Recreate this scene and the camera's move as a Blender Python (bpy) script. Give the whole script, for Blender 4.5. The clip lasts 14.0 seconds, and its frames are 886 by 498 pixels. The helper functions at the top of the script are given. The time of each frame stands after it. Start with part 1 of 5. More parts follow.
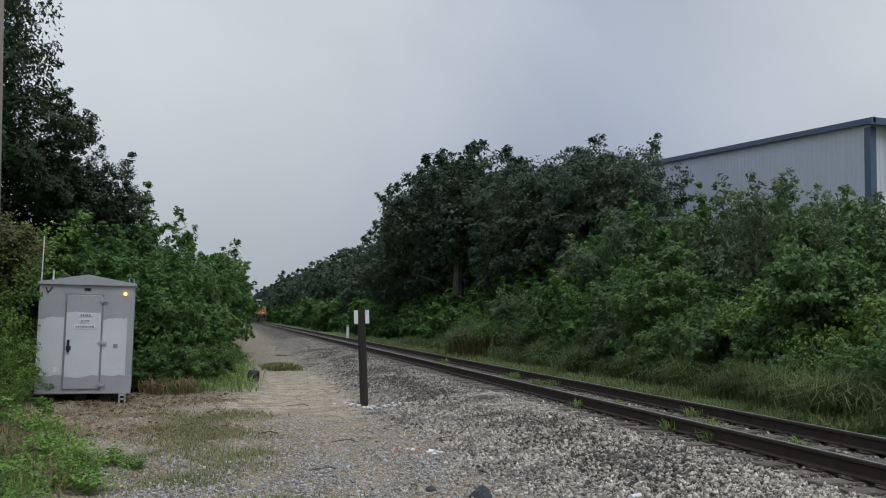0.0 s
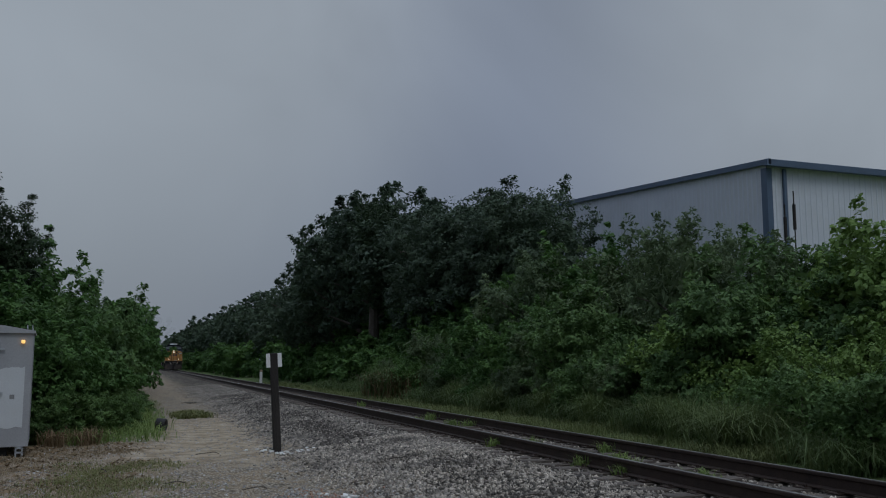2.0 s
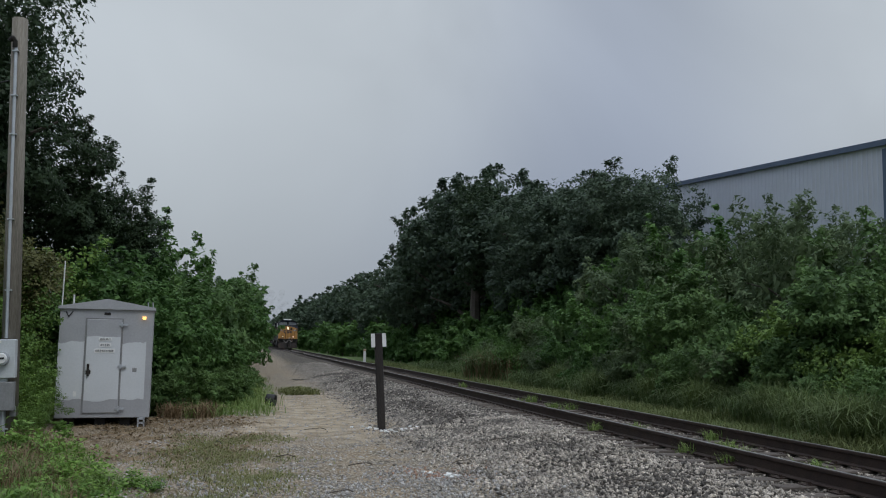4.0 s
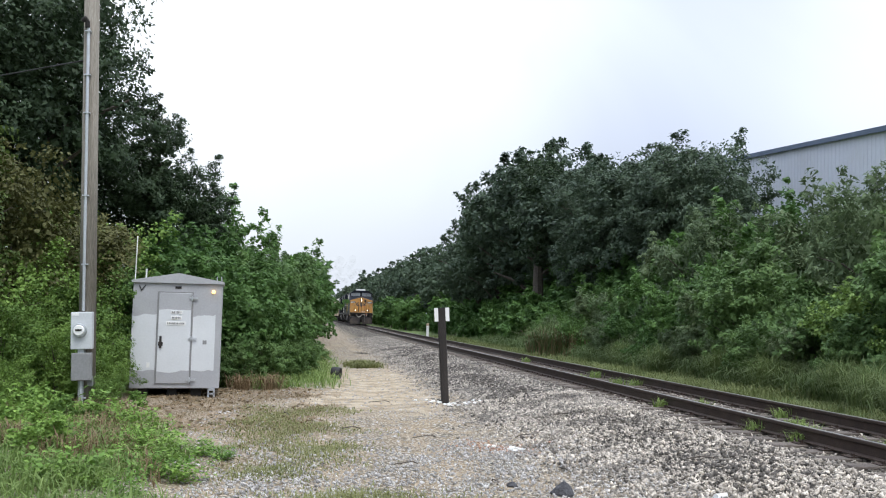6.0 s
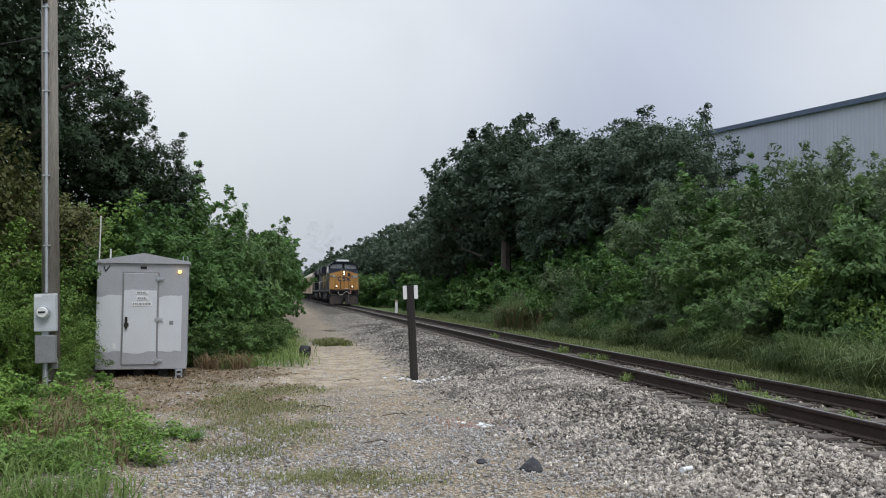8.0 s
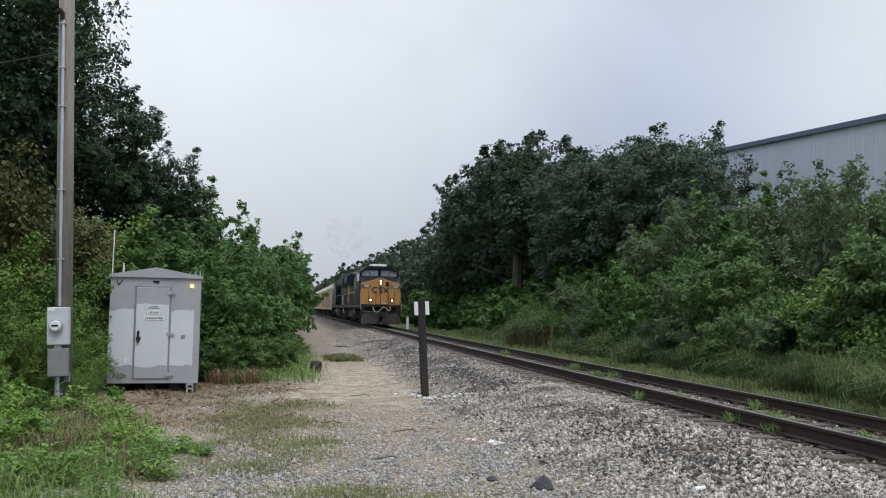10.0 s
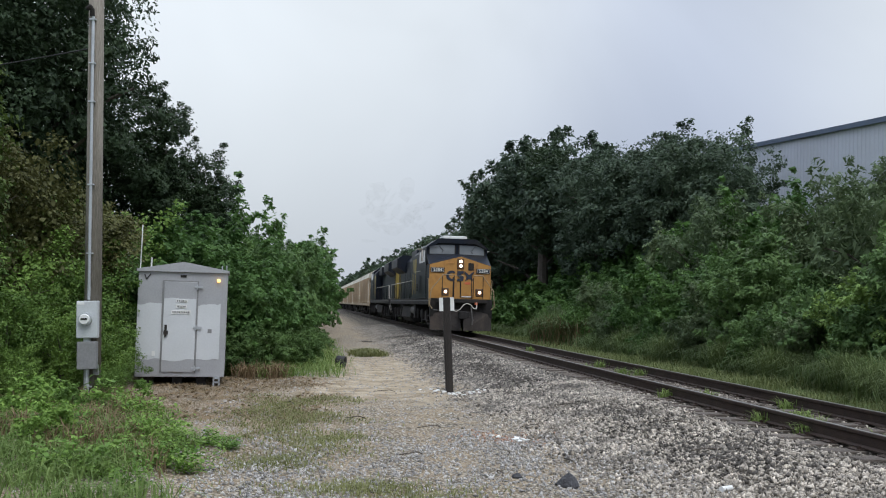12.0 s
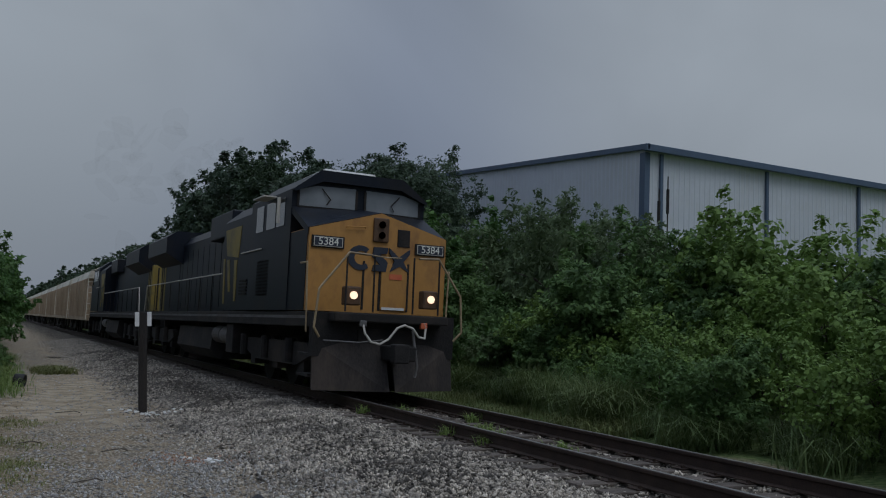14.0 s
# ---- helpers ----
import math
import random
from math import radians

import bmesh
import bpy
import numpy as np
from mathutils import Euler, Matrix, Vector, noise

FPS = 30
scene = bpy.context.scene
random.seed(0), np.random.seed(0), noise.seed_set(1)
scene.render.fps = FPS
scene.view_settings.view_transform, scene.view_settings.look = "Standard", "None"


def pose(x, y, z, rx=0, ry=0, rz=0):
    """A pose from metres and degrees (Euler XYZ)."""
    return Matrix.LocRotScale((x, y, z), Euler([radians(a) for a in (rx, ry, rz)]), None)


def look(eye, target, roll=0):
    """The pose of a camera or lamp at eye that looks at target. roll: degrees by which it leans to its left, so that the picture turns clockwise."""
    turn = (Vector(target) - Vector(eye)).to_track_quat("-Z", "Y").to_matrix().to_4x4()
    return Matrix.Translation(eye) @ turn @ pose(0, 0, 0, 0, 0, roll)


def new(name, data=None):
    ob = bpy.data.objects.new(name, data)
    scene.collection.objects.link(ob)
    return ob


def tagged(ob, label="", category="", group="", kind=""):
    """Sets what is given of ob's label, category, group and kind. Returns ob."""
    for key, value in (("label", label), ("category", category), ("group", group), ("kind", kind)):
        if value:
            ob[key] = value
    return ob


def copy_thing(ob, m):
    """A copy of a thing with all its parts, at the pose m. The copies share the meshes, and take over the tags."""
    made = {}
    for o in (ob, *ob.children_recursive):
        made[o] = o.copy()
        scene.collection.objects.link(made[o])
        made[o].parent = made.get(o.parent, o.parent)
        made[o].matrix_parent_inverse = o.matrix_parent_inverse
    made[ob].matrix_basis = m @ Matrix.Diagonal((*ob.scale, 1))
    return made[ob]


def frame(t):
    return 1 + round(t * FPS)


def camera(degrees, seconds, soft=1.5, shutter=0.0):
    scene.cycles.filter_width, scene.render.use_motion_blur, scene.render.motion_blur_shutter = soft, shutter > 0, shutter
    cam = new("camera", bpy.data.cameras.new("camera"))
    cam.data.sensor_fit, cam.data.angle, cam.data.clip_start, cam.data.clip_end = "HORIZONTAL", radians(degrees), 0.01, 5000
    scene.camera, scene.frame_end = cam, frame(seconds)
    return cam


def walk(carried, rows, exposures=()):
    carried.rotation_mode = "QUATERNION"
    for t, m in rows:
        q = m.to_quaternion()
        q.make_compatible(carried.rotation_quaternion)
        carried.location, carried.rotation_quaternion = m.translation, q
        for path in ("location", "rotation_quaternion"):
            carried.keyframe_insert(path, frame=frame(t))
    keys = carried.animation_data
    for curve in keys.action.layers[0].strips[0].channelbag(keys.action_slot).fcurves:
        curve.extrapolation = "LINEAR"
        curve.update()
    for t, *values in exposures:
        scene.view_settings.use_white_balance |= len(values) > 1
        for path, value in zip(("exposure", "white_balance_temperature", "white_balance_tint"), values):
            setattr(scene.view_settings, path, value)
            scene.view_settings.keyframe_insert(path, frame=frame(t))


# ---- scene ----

# Track along y, rail tops at z 0.5, service road at z 0; eye about 1.77 m over the road.
TRACK_X, RAIL_Z = 7.0, 0.5
cam = camera(53.67, 14.0, soft=1.1)
ROWS = [
    (0.0, 0.013, 0.030, 1.777, 94.66, -1.42, -13.92),
    (0.5, 0.033, 0.020, 1.761, 94.91, -1.34, -18.32),
    (1.0, 0.057, 0.034, 1.754, 96.51, -1.08, -22.69),
    (1.5, 0.079, 0.053, 1.747, 97.52, -0.20, -22.15),
    (2.0, 0.053, 0.032, 1.748, 97.46, -0.15, -19.34),
    (2.5, 0.051, 0.002, 1.763, 97.03, -0.66, -16.50),
    (3.0, 0.015, -0.001, 1.751, 96.26, -1.14, -15.07),
    (3.5, 0.011, -0.009, 1.749, 96.04, -1.26, -14.05),
    (4.0, 0.005, -0.019, 1.752, 96.21, -1.24, -12.81),
    (6.5, -0.005, -0.016, 1.745, 94.27, -1.47, -8.38),
    (7.0, -0.002, -0.023, 1.753, 94.31, -0.94, -8.72),
    (7.5, -0.012, -0.034, 1.773, 93.73, -1.06, -9.70),
    (8.0, -0.006, -0.012, 1.776, 92.96, -0.95, -10.79),
    (10.5, -0.011, -0.011, 1.774, 94.24, -1.43, -9.73),
    (11.0, -0.026, -0.009, 1.785, 94.31, -1.45, -9.29),
    (11.5, -0.022, -0.004, 1.787, 93.97, -1.65, -8.71),
    (12.0, -0.018, 0.007, 1.781, 93.68, -1.73, -8.47),
    (12.5, -0.022, 0.008, 1.780, 93.97, -1.83, -9.30),
    (13.0, -0.016, 0.013, 1.798, 94.66, -1.86, -11.12),
    (13.5, 0.003, 0.001, 1.811, 95.35, -2.05, -16.42),
    (14.0, 0.134, -0.064, 1.824, 95.35, -2.43, -27.06),
]
EXPOSURES = [(0.0, -0.08, 6180, 8), (0.5, -0.12, 6130, 8), (1.0, -1.12, 5930, 8), (1.5, -1.27, 5830, 8), (2.0, -1.04, 5830, 8), (2.5, -0.95, 5930, 8), (3.0, -0.58, 6030, 8),
             (3.5, -0.37, 6100, 8), (4.0, -0.3, 6130, 8), (6.3, 0.92, 6280, 10), (6.5, 0.82, 6280, 10), (7.0, 0.42, 6330, 10), (7.5, 0.38, 6330, 10), (8.0, 0.32, 6330, 10),
             (10.5, 0.35, 6230, 9), (12.0, 0.34, 6230, 9), (13.0, 0.28, 6180, 8), (13.5, -0.28, 6030, 8), (14.0, -1.05, 5830, 8)]
walk(cam, [(t, pose(*row)) for t, *row in ROWS], EXPOSURES)

# ---- sky and light: overcast, brighter overhead, the sun veiled high behind the camera, thin cloud ahead ----
SUN_AZ, SUN_EL = radians(165), radians(58)
THIN_CLOUD, THIN_CLOUD_EAST = (-0.13, 0.90, 0.40), (0.80, 0.53, 0.37)
world = bpy.data.worlds.new("overcast_sky")
scene.world = world
world.use_nodes = True
wt = world.node_tree
wt.nodes.clear()


def wn(kind, **values):
    n = wt.nodes.new(kind)
    for k, v in values.items():
        n.inputs[k].default_value = v
    return n


coord = wt.nodes.new("ShaderNodeTexCoord")
sky = wt.nodes.new("ShaderNodeTexSky")
sky.sky_type, sky.sun_disc, sky.sun_elevation, sky.sun_rotation, sky.dust_density = "NISHITA", False, SUN_EL, SUN_AZ, 4.0
dot = wt.nodes.new("ShaderNodeVectorMath")
dot.operation = "DOT_PRODUCT"
dot.inputs[1].default_value = Vector(THIN_CLOUD).normalized()
dot_east = wt.nodes.new("ShaderNodeVectorMath")
dot_east.operation = "DOT_PRODUCT"
dot_east.inputs[1].default_value = Vector(THIN_CLOUD_EAST).normalized()
most = wt.nodes.new("ShaderNodeMath")
most.operation = "SMOOTH_MAX"
most.inputs[2].default_value = 0.15
glow = wn("ShaderNodeMapRange")
glow.interpolation_type = "SMOOTHERSTEP"
glow.inputs["From Min"].default_value, glow.inputs["From Max"].default_value = 0.82, 1.0
cloud_noise = wn("ShaderNodeTexNoise", Scale=2.6, Detail=4.0, Roughness=0.5, Distortion=0.6)
veil = wt.nodes.new("ShaderNodeMix")
veil.data_type = "RGBA"
veil.inputs["A"].default_value = (4.0, 4.35, 5.3, 1)
veil.inputs["B"].default_value = (6.9, 7.15, 7.3, 1)
puff = wt.nodes.new("ShaderNodeMix")
puff.data_type, puff.blend_type = "RGBA", "MULTIPLY"
puff.inputs["Factor"].default_value = 1.0
puff_range = wn("ShaderNodeMapRange")
puff_range.inputs["From Min"].default_value, puff_range.inputs["From Max"].default_value = 0.3, 0.7
puff_range.inputs["To Min"].default_value, puff_range.inputs["To Max"].default_value = 0.9, 1.08
split = wt.nodes.new("ShaderNodeSeparateXYZ")
low_haze = wn("ShaderNodeMapRange")
low_haze.interpolation_type = "SMOOTHSTEP"
low_haze.inputs["From Min"].default_value, low_haze.inputs["From Max"].default_value = 0.02, 0.32
low_haze.inputs["To Min"].default_value, low_haze.inputs["To Max"].default_value = 0.84, 1.05
layer = wt.nodes.new("ShaderNodeMath")
layer.operation = "MULTIPLY"
overhead = wn("ShaderNodeMapRange")
overhead.interpolation_type = "SMOOTHSTEP"
overhead.inputs["From Min"].default_value, overhead.inputs["From Max"].default_value = 0.38, 0.85
overhead.inputs["To Min"].default_value, overhead.inputs["To Max"].default_value = 1.0, 2.6
dome = wt.nodes.new("ShaderNodeMix")
dome.data_type, dome.blend_type = "RGBA", "MULTIPLY"
dome.inputs["Factor"].default_value = 1.0
cover = wt.nodes.new("ShaderNodeMix")
cover.data_type = "RGBA"
cover.inputs["Factor"].default_value = 0.9
back = wn("ShaderNodeBackground", Strength=0.1)
out = wt.nodes.new("ShaderNodeOutputWorld")
for a, b in ((coord.outputs["Generated"], dot.inputs[0]), (dot.outputs["Value"], most.inputs[0]), (coord.outputs["Generated"], dot_east.inputs[0]), (dot_east.outputs["Value"], most.inputs[1]), (most.outputs[0], glow.inputs["Value"]), (coord.outputs["Generated"], cloud_noise.inputs["Vector"]),
             (glow.outputs["Result"], veil.inputs["Factor"]), (veil.outputs["Result"], puff.inputs["A"]), (cloud_noise.outputs["Fac"], puff_range.inputs["Value"]),
             (puff_range.outputs["Result"], layer.inputs[0]), (split.outputs[2], low_haze.inputs["Value"]), (low_haze.outputs["Result"], layer.inputs[1]), (layer.outputs[0], puff.inputs["B"]), (sky.outputs["Color"], cover.inputs["A"]), (puff.outputs["Result"], dome.inputs["A"]), (coord.outputs["Generated"], split.inputs[0]), (split.outputs[2], overhead.inputs["Value"]),
             (overhead.outputs["Result"], dome.inputs["B"]), (dome.outputs["Result"], cover.inputs["B"]),
             (cover.outputs["Result"], back.inputs["Color"]), (back.outputs["Background"], out.inputs["Surface"])):
    wt.links.new(a, b)
sun_data = bpy.data.lights.new("sun", "SUN")
sun_data.energy, sun_data.angle, sun_data.color = 1.3, radians(30), (1.0, 0.97, 0.92)
sun = new("sun", sun_data)
sun.matrix_world = look((0, 0, 60), (-60 * math.sin(SUN_AZ) / math.tan(SUN_EL), -60 * math.cos(SUN_AZ) / math.tan(SUN_EL), 0))


# ---- materials ----
def material(name, c1, c2, rough=0.8, metal=0.0, scale=4.0, fine=60.0, bump=0.3, dirt=None, dirt_scale=0.8, dirt_amount=0.45, island=0.0, glass=False, stretch=(1, 1, 1)):
    """Two colours mixed by noise at two scales, a third for stains, relief by the fine noise."""
    m = bpy.data.materials.new(name)
    m.use_nodes = True
    t = m.node_tree
    b = t.nodes["Principled BSDF"]
    co = t.nodes.new("ShaderNodeTexCoord")
    mp = t.nodes.new("ShaderNodeMapping")
    mp.inputs["Scale"].default_value = stretch
    t.links.new(co.outputs["Object"], mp.inputs["Vector"])
    n1, n2 = t.nodes.new("ShaderNodeTexNoise"), t.nodes.new("ShaderNodeTexNoise")
    n1.inputs["Scale"].default_value, n1.inputs["Detail"].default_value = scale, 6
    n2.inputs["Scale"].default_value, n2.inputs["Detail"].default_value = fine, 3
    for n in (n1, n2):
        t.links.new(mp.outputs["Vector"], n.inputs["Vector"])
    add = t.nodes.new("ShaderNodeMath")
    add.operation = "ADD"
    t.links.new(n1.outputs["Fac"], add.inputs[0])
    t.links.new(n2.outputs["Fac"], add.inputs[1])
    rng = t.nodes.new("ShaderNodeMapRange")
    rng.inputs["From Min"].default_value, rng.inputs["From Max"].default_value = 0.7, 1.3
    t.links.new(add.outputs[0], rng.inputs["Value"])
    mix = t.nodes.new("ShaderNodeMix")
    mix.data_type = "RGBA"
    mix.inputs["A"].default_value, mix.inputs["B"].default_value = (*c1, 1), (*c2, 1)
    t.links.new(rng.outputs["Result"], mix.inputs["Factor"])
    colour = mix.outputs["Result"]
    if dirt:
        n3 = t.nodes.new("ShaderNodeTexNoise")
        n3.inputs["Scale"].default_value, n3.inputs["Detail"].default_value, n3.inputs["Roughness"].default_value = dirt_scale, 7, 0.65
        t.links.new(mp.outputs["Vector"], n3.inputs["Vector"])
        r3 = t.nodes.new("ShaderNodeMapRange")
        r3.inputs["From Min"].default_value, r3.inputs["From Max"].default_value = 1 - dirt_amount - 0.1, 1 - dirt_amount + 0.12
        t.links.new(n3.outputs["Fac"], r3.inputs["Value"])
        mx = t.nodes.new("ShaderNodeMix")
        mx.data_type = "RGBA"
        mx.inputs["B"].default_value = (*dirt, 1)
        t.links.new(colour, mx.inputs["A"])
        t.links.new(r3.outputs["Result"], mx.inputs["Factor"])
        colour = mx.outputs["Result"]
    if island:
        ge, oi = t.nodes.new("ShaderNodeNewGeometry"), t.nodes.new("ShaderNodeObjectInfo")
        s = t.nodes.new("ShaderNodeMath")
        s.operation = "ADD"
        t.links.new(ge.outputs["Random Per Island"], s.inputs[0])
        t.links.new(oi.outputs["Random"], s.inputs[1])
        rr = t.nodes.new("ShaderNodeMapRange")
        rr.inputs["From Max"].default_value = 2.0
        rr.inputs["To Min"].default_value, rr.inputs["To Max"].default_value = 1 - island, 1 + island
        t.links.new(s.outputs[0], rr.inputs["Value"])
        hv = t.nodes.new("ShaderNodeHueSaturation")
        t.links.new(rr.outputs["Result"], hv.inputs["Value"])
        t.links.new(colour, hv.inputs["Color"])
        colour = hv.outputs["Color"]
    t.links.new(colour, b.inputs["Base Color"])
    b.inputs["Roughness"].default_value, b.inputs["Metallic"].default_value = rough, metal
    if bump:
        bp = t.nodes.new("ShaderNodeBump")
        bp.inputs["Strength"].default_value, bp.inputs["Distance"].default_value = bump, 0.02
        t.links.new(n2.outputs["Fac"], bp.inputs["Height"])
        t.links.new(bp.outputs["Normal"], b.inputs["Normal"])
    return m


def leaf_material(name, dark, light, through_light=0.3):
    """Leaf green that varies from plant to plant and from leaf to leaf, with light coming through."""
    m = bpy.data.materials.new(name)
    m.use_nodes = True
    t = m.node_tree
    b, o = t.nodes["Principled BSDF"], t.nodes["Material Output"]
    ge, oi = t.nodes.new("ShaderNodeNewGeometry"), t.nodes.new("ShaderNodeObjectInfo")
    co = t.nodes.new("ShaderNodeTexCoord")
    nz = t.nodes.new("ShaderNodeTexNoise")
    nz.inputs["Scale"].default_value, nz.inputs["Detail"].default_value = 0.9, 3
    t.links.new(co.outputs["Object"], nz.inputs["Vector"])
    s1, s2 = t.nodes.new("ShaderNodeMath"), t.nodes.new("ShaderNodeMath")
    s1.operation, s2.operation = "MULTIPLY_ADD", "MULTIPLY_ADD"
    s1.inputs[1].default_value, s2.inputs[1].default_value = 0.4, 0.45
    t.links.new(ge.outputs["Random Per Island"], s1.inputs[0])
    r = t.nodes.new("ShaderNodeMapRange")
    r.inputs["From Min"].default_value, r.inputs["From Max"].default_value, r.inputs["To Max"].default_value = 0.3, 0.7, 0.3
    t.links.new(nz.outputs["Fac"], r.inputs["Value"])
    t.links.new(r.outputs["Result"], s1.inputs[2])
    t.links.new(oi.outputs["Random"], s2.inputs[0])
    t.links.new(s1.outputs[0], s2.inputs[2])
    mix = t.nodes.new("ShaderNodeMix")
    mix.data_type = "RGBA"
    mix.inputs["A"].default_value, mix.inputs["B"].default_value = (*dark, 1), (*light, 1)
    t.links.new(s2.outputs[0], mix.inputs["Factor"])
    t.links.new(mix.outputs["Result"], b.inputs["Base Color"])
    b.inputs["Roughness"].default_value, b.inputs["Specular IOR Level"].default_value = 0.6, 0.25
    tr = t.nodes.new("ShaderNodeBsdfTranslucent")
    t.links.new(mix.outputs["Result"], tr.inputs["Color"])
    ms = t.nodes.new("ShaderNodeMixShader")
    ms.inputs[0].default_value = through_light
    t.links.new(b.outputs[0], ms.inputs[1])
    t.links.new(tr.outputs[0], ms.inputs[2])
    t.links.new(ms.outputs[0], o.inputs["Surface"])
    return m


def lamp_material(name, colour, strength):
    m = bpy.data.materials.new(name)
    m.use_nodes = True
    b = m.node_tree.nodes["Principled BSDF"]
    b.inputs["Base Color"].default_value = (*colour, 1)
    b.inputs["Emission Color"].default_value, b.inputs["Emission Strength"].default_value = (*colour, 1), strength
    return m


def smoke_material(name, colour, cover):
    m = bpy.data.materials.new(name)
    m.use_nodes = True
    t = m.node_tree
    t.nodes.clear()
    d, c, x, o = (t.nodes.new("ShaderNode" + k) for k in ("BsdfDiffuse", "BsdfTransparent", "MixShader", "OutputMaterial"))
    d.inputs["Color"].default_value, x.inputs[0].default_value = (*colour, 1), cover
    t.links.new(c.outputs[0], x.inputs[1])
    t.links.new(d.outputs[0], x.inputs[2])
    t.links.new(x.outputs[0], o.inputs["Surface"])
    return m


# distance haze is mixed into this green: paler and bluer than the near oaks
LEAF_OAK_HAZY = leaf_material("oak_leaf", (0.044, 0.068, 0.047), (0.098, 0.14, 0.078), 0.3)
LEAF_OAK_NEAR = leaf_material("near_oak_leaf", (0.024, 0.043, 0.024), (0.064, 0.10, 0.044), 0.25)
LEAF_DRAPED = leaf_material("draped_vine_leaf", (0.036, 0.070, 0.017), (0.135, 0.185, 0.044), 0.3)
LEAF_SHRUB = leaf_material("shrub_leaf", (0.05, 0.10, 0.036), (0.165, 0.265, 0.08), 0.35)
LEAF_DEEP = leaf_material("hedge_leaf", (0.038, 0.088, 0.028), (0.128, 0.235, 0.058), 0.35)
# lit look of the near bushes, put in as lighter, yellower leaf colour
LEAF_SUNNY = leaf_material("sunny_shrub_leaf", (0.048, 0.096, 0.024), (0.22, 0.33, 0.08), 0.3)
LEAF_DULL = leaf_material("dull_leaf", (0.056, 0.094, 0.045), (0.165, 0.22, 0.098), 0.35)
LEAF_VINE = leaf_material("vine_leaf", (0.05, 0.105, 0.022), (0.19, 0.30, 0.062), 0.3)
LEAF_WEED = leaf_material("weed_leaf", (0.06, 0.14, 0.03), (0.26, 0.40, 0.08), 0.3)
LUSH_GRASS = leaf_material("lush_grass_blade", (0.075, 0.145, 0.03), (0.25, 0.33, 0.10), 0.35)
VINE_DRY = leaf_material("yellowing_vine_leaf", (0.045, 0.055, 0.020), (0.15, 0.15, 0.05), 0.3)
GRASS = leaf_material("grass_blade", (0.05, 0.095, 0.03), (0.18, 0.23, 0.085), 0.3)
OLIVE_GRASS = leaf_material("olive_grass_blade", (0.11, 0.125, 0.04), (0.27, 0.28, 0.11), 0.3)
VERGE_GRASS = leaf_material("verge_grass_blade", (0.075, 0.10, 0.032), (0.195, 0.225, 0.085), 0.3)
TALL_GRASS = leaf_material("tall_grass_blade", (0.045, 0.085, 0.025), (0.14, 0.19, 0.07), 0.3)
RUSTY_GRASS = leaf_material("rusty_dead_blade", (0.12, 0.08, 0.042), (0.30, 0.22, 0.125), 0.2)
DRY_GRASS = leaf_material("dry_grass_blade", (0.17, 0.13, 0.075), (0.34, 0.28, 0.17), 0.3)
BARK = material("bark", (0.05, 0.04, 0.03), (0.12, 0.10, 0.08), 0.95, scale=3, fine=25, bump=0.8)
STONE = material("ballast_stone", (0.04, 0.034, 0.026), (0.66, 0.59, 0.48), 0.9, scale=14, fine=90, bump=0.4, island=0.95, dirt=(0.07, 0.062, 0.052), dirt_scale=1.1, dirt_amount=0.42)
STAINED_STONE = material("oil_stained_stone", (0.026, 0.023, 0.019), (0.11, 0.097, 0.078), 0.85, scale=14, fine=90, bump=0.4, island=0.6)
ROAD_STONE = material("road_gravel_stone", (0.11, 0.106, 0.098), (0.52, 0.50, 0.46), 0.9, scale=8, fine=90, bump=0.4, island=0.8)
RAIL_STEEL = material("rusty_rail_steel", (0.028, 0.018, 0.014), (0.06, 0.038, 0.026), 0.7, 0.3, scale=5, fine=60, bump=0.3)
RAIL_HEAD = material("worn_rail_head", (0.22, 0.21, 0.20), (0.36, 0.35, 0.34), 0.38, 0.9, scale=3, fine=40, bump=0.05, stretch=(1, 0.05, 1))
TIE_WOOD = material("weathered_tie_wood", (0.05, 0.04, 0.032), (0.16, 0.135, 0.11), 0.95, scale=3, fine=30, bump=0.8, stretch=(0.3, 3, 3), island=0.3)
BLUE = material("dark_blue_loco_paint", (0.0045, 0.0075, 0.014), (0.009, 0.013, 0.021), 0.5, scale=1.2, fine=30, bump=0.05, dirt=(0.018, 0.016, 0.014), dirt_amount=0.42, stretch=(1, 1, 0.5))
BLUE.node_tree.nodes["Principled BSDF"].inputs["Specular IOR Level"].default_value = 0.22
YELLOW = material("yellow_loco_paint", (0.40, 0.20, 0.046), (0.47, 0.24, 0.056), 0.5, scale=1.5, fine=9, bump=0.05, dirt=(0.22, 0.105, 0.038), dirt_scale=1.5, dirt_amount=0.42, stretch=(1, 1, 0.6))
FADED_YELLOW = material("faded_yellow_paint", (0.20, 0.15, 0.03), (0.30, 0.22, 0.045), 0.6, scale=3, fine=30, bump=0.05, dirt=(0.10, 0.09, 0.05), dirt_amount=0.45)
UNDER = material("grimy_black_underframe", (0.007, 0.0065, 0.006), (0.02, 0.018, 0.016), 0.9, scale=2, fine=30, bump=0.3, dirt=(0.045, 0.034, 0.026), dirt_amount=0.43)
TANK_GREY = material("dusty_grey_steel", (0.08, 0.08, 0.078), (0.16, 0.155, 0.15), 0.7, scale=2, fine=30, bump=0.2, dirt=(0.05, 0.042, 0.035))
HOPPER_TAN = material("faded_tan_hopper_paint", (0.36, 0.27, 0.175), (0.46, 0.36, 0.245), 0.65, scale=0.7, fine=20, bump=0.1, dirt=(0.30, 0.22, 0.15), dirt_scale=0.9, dirt_amount=0.42, stretch=(1, 1, 0.35))
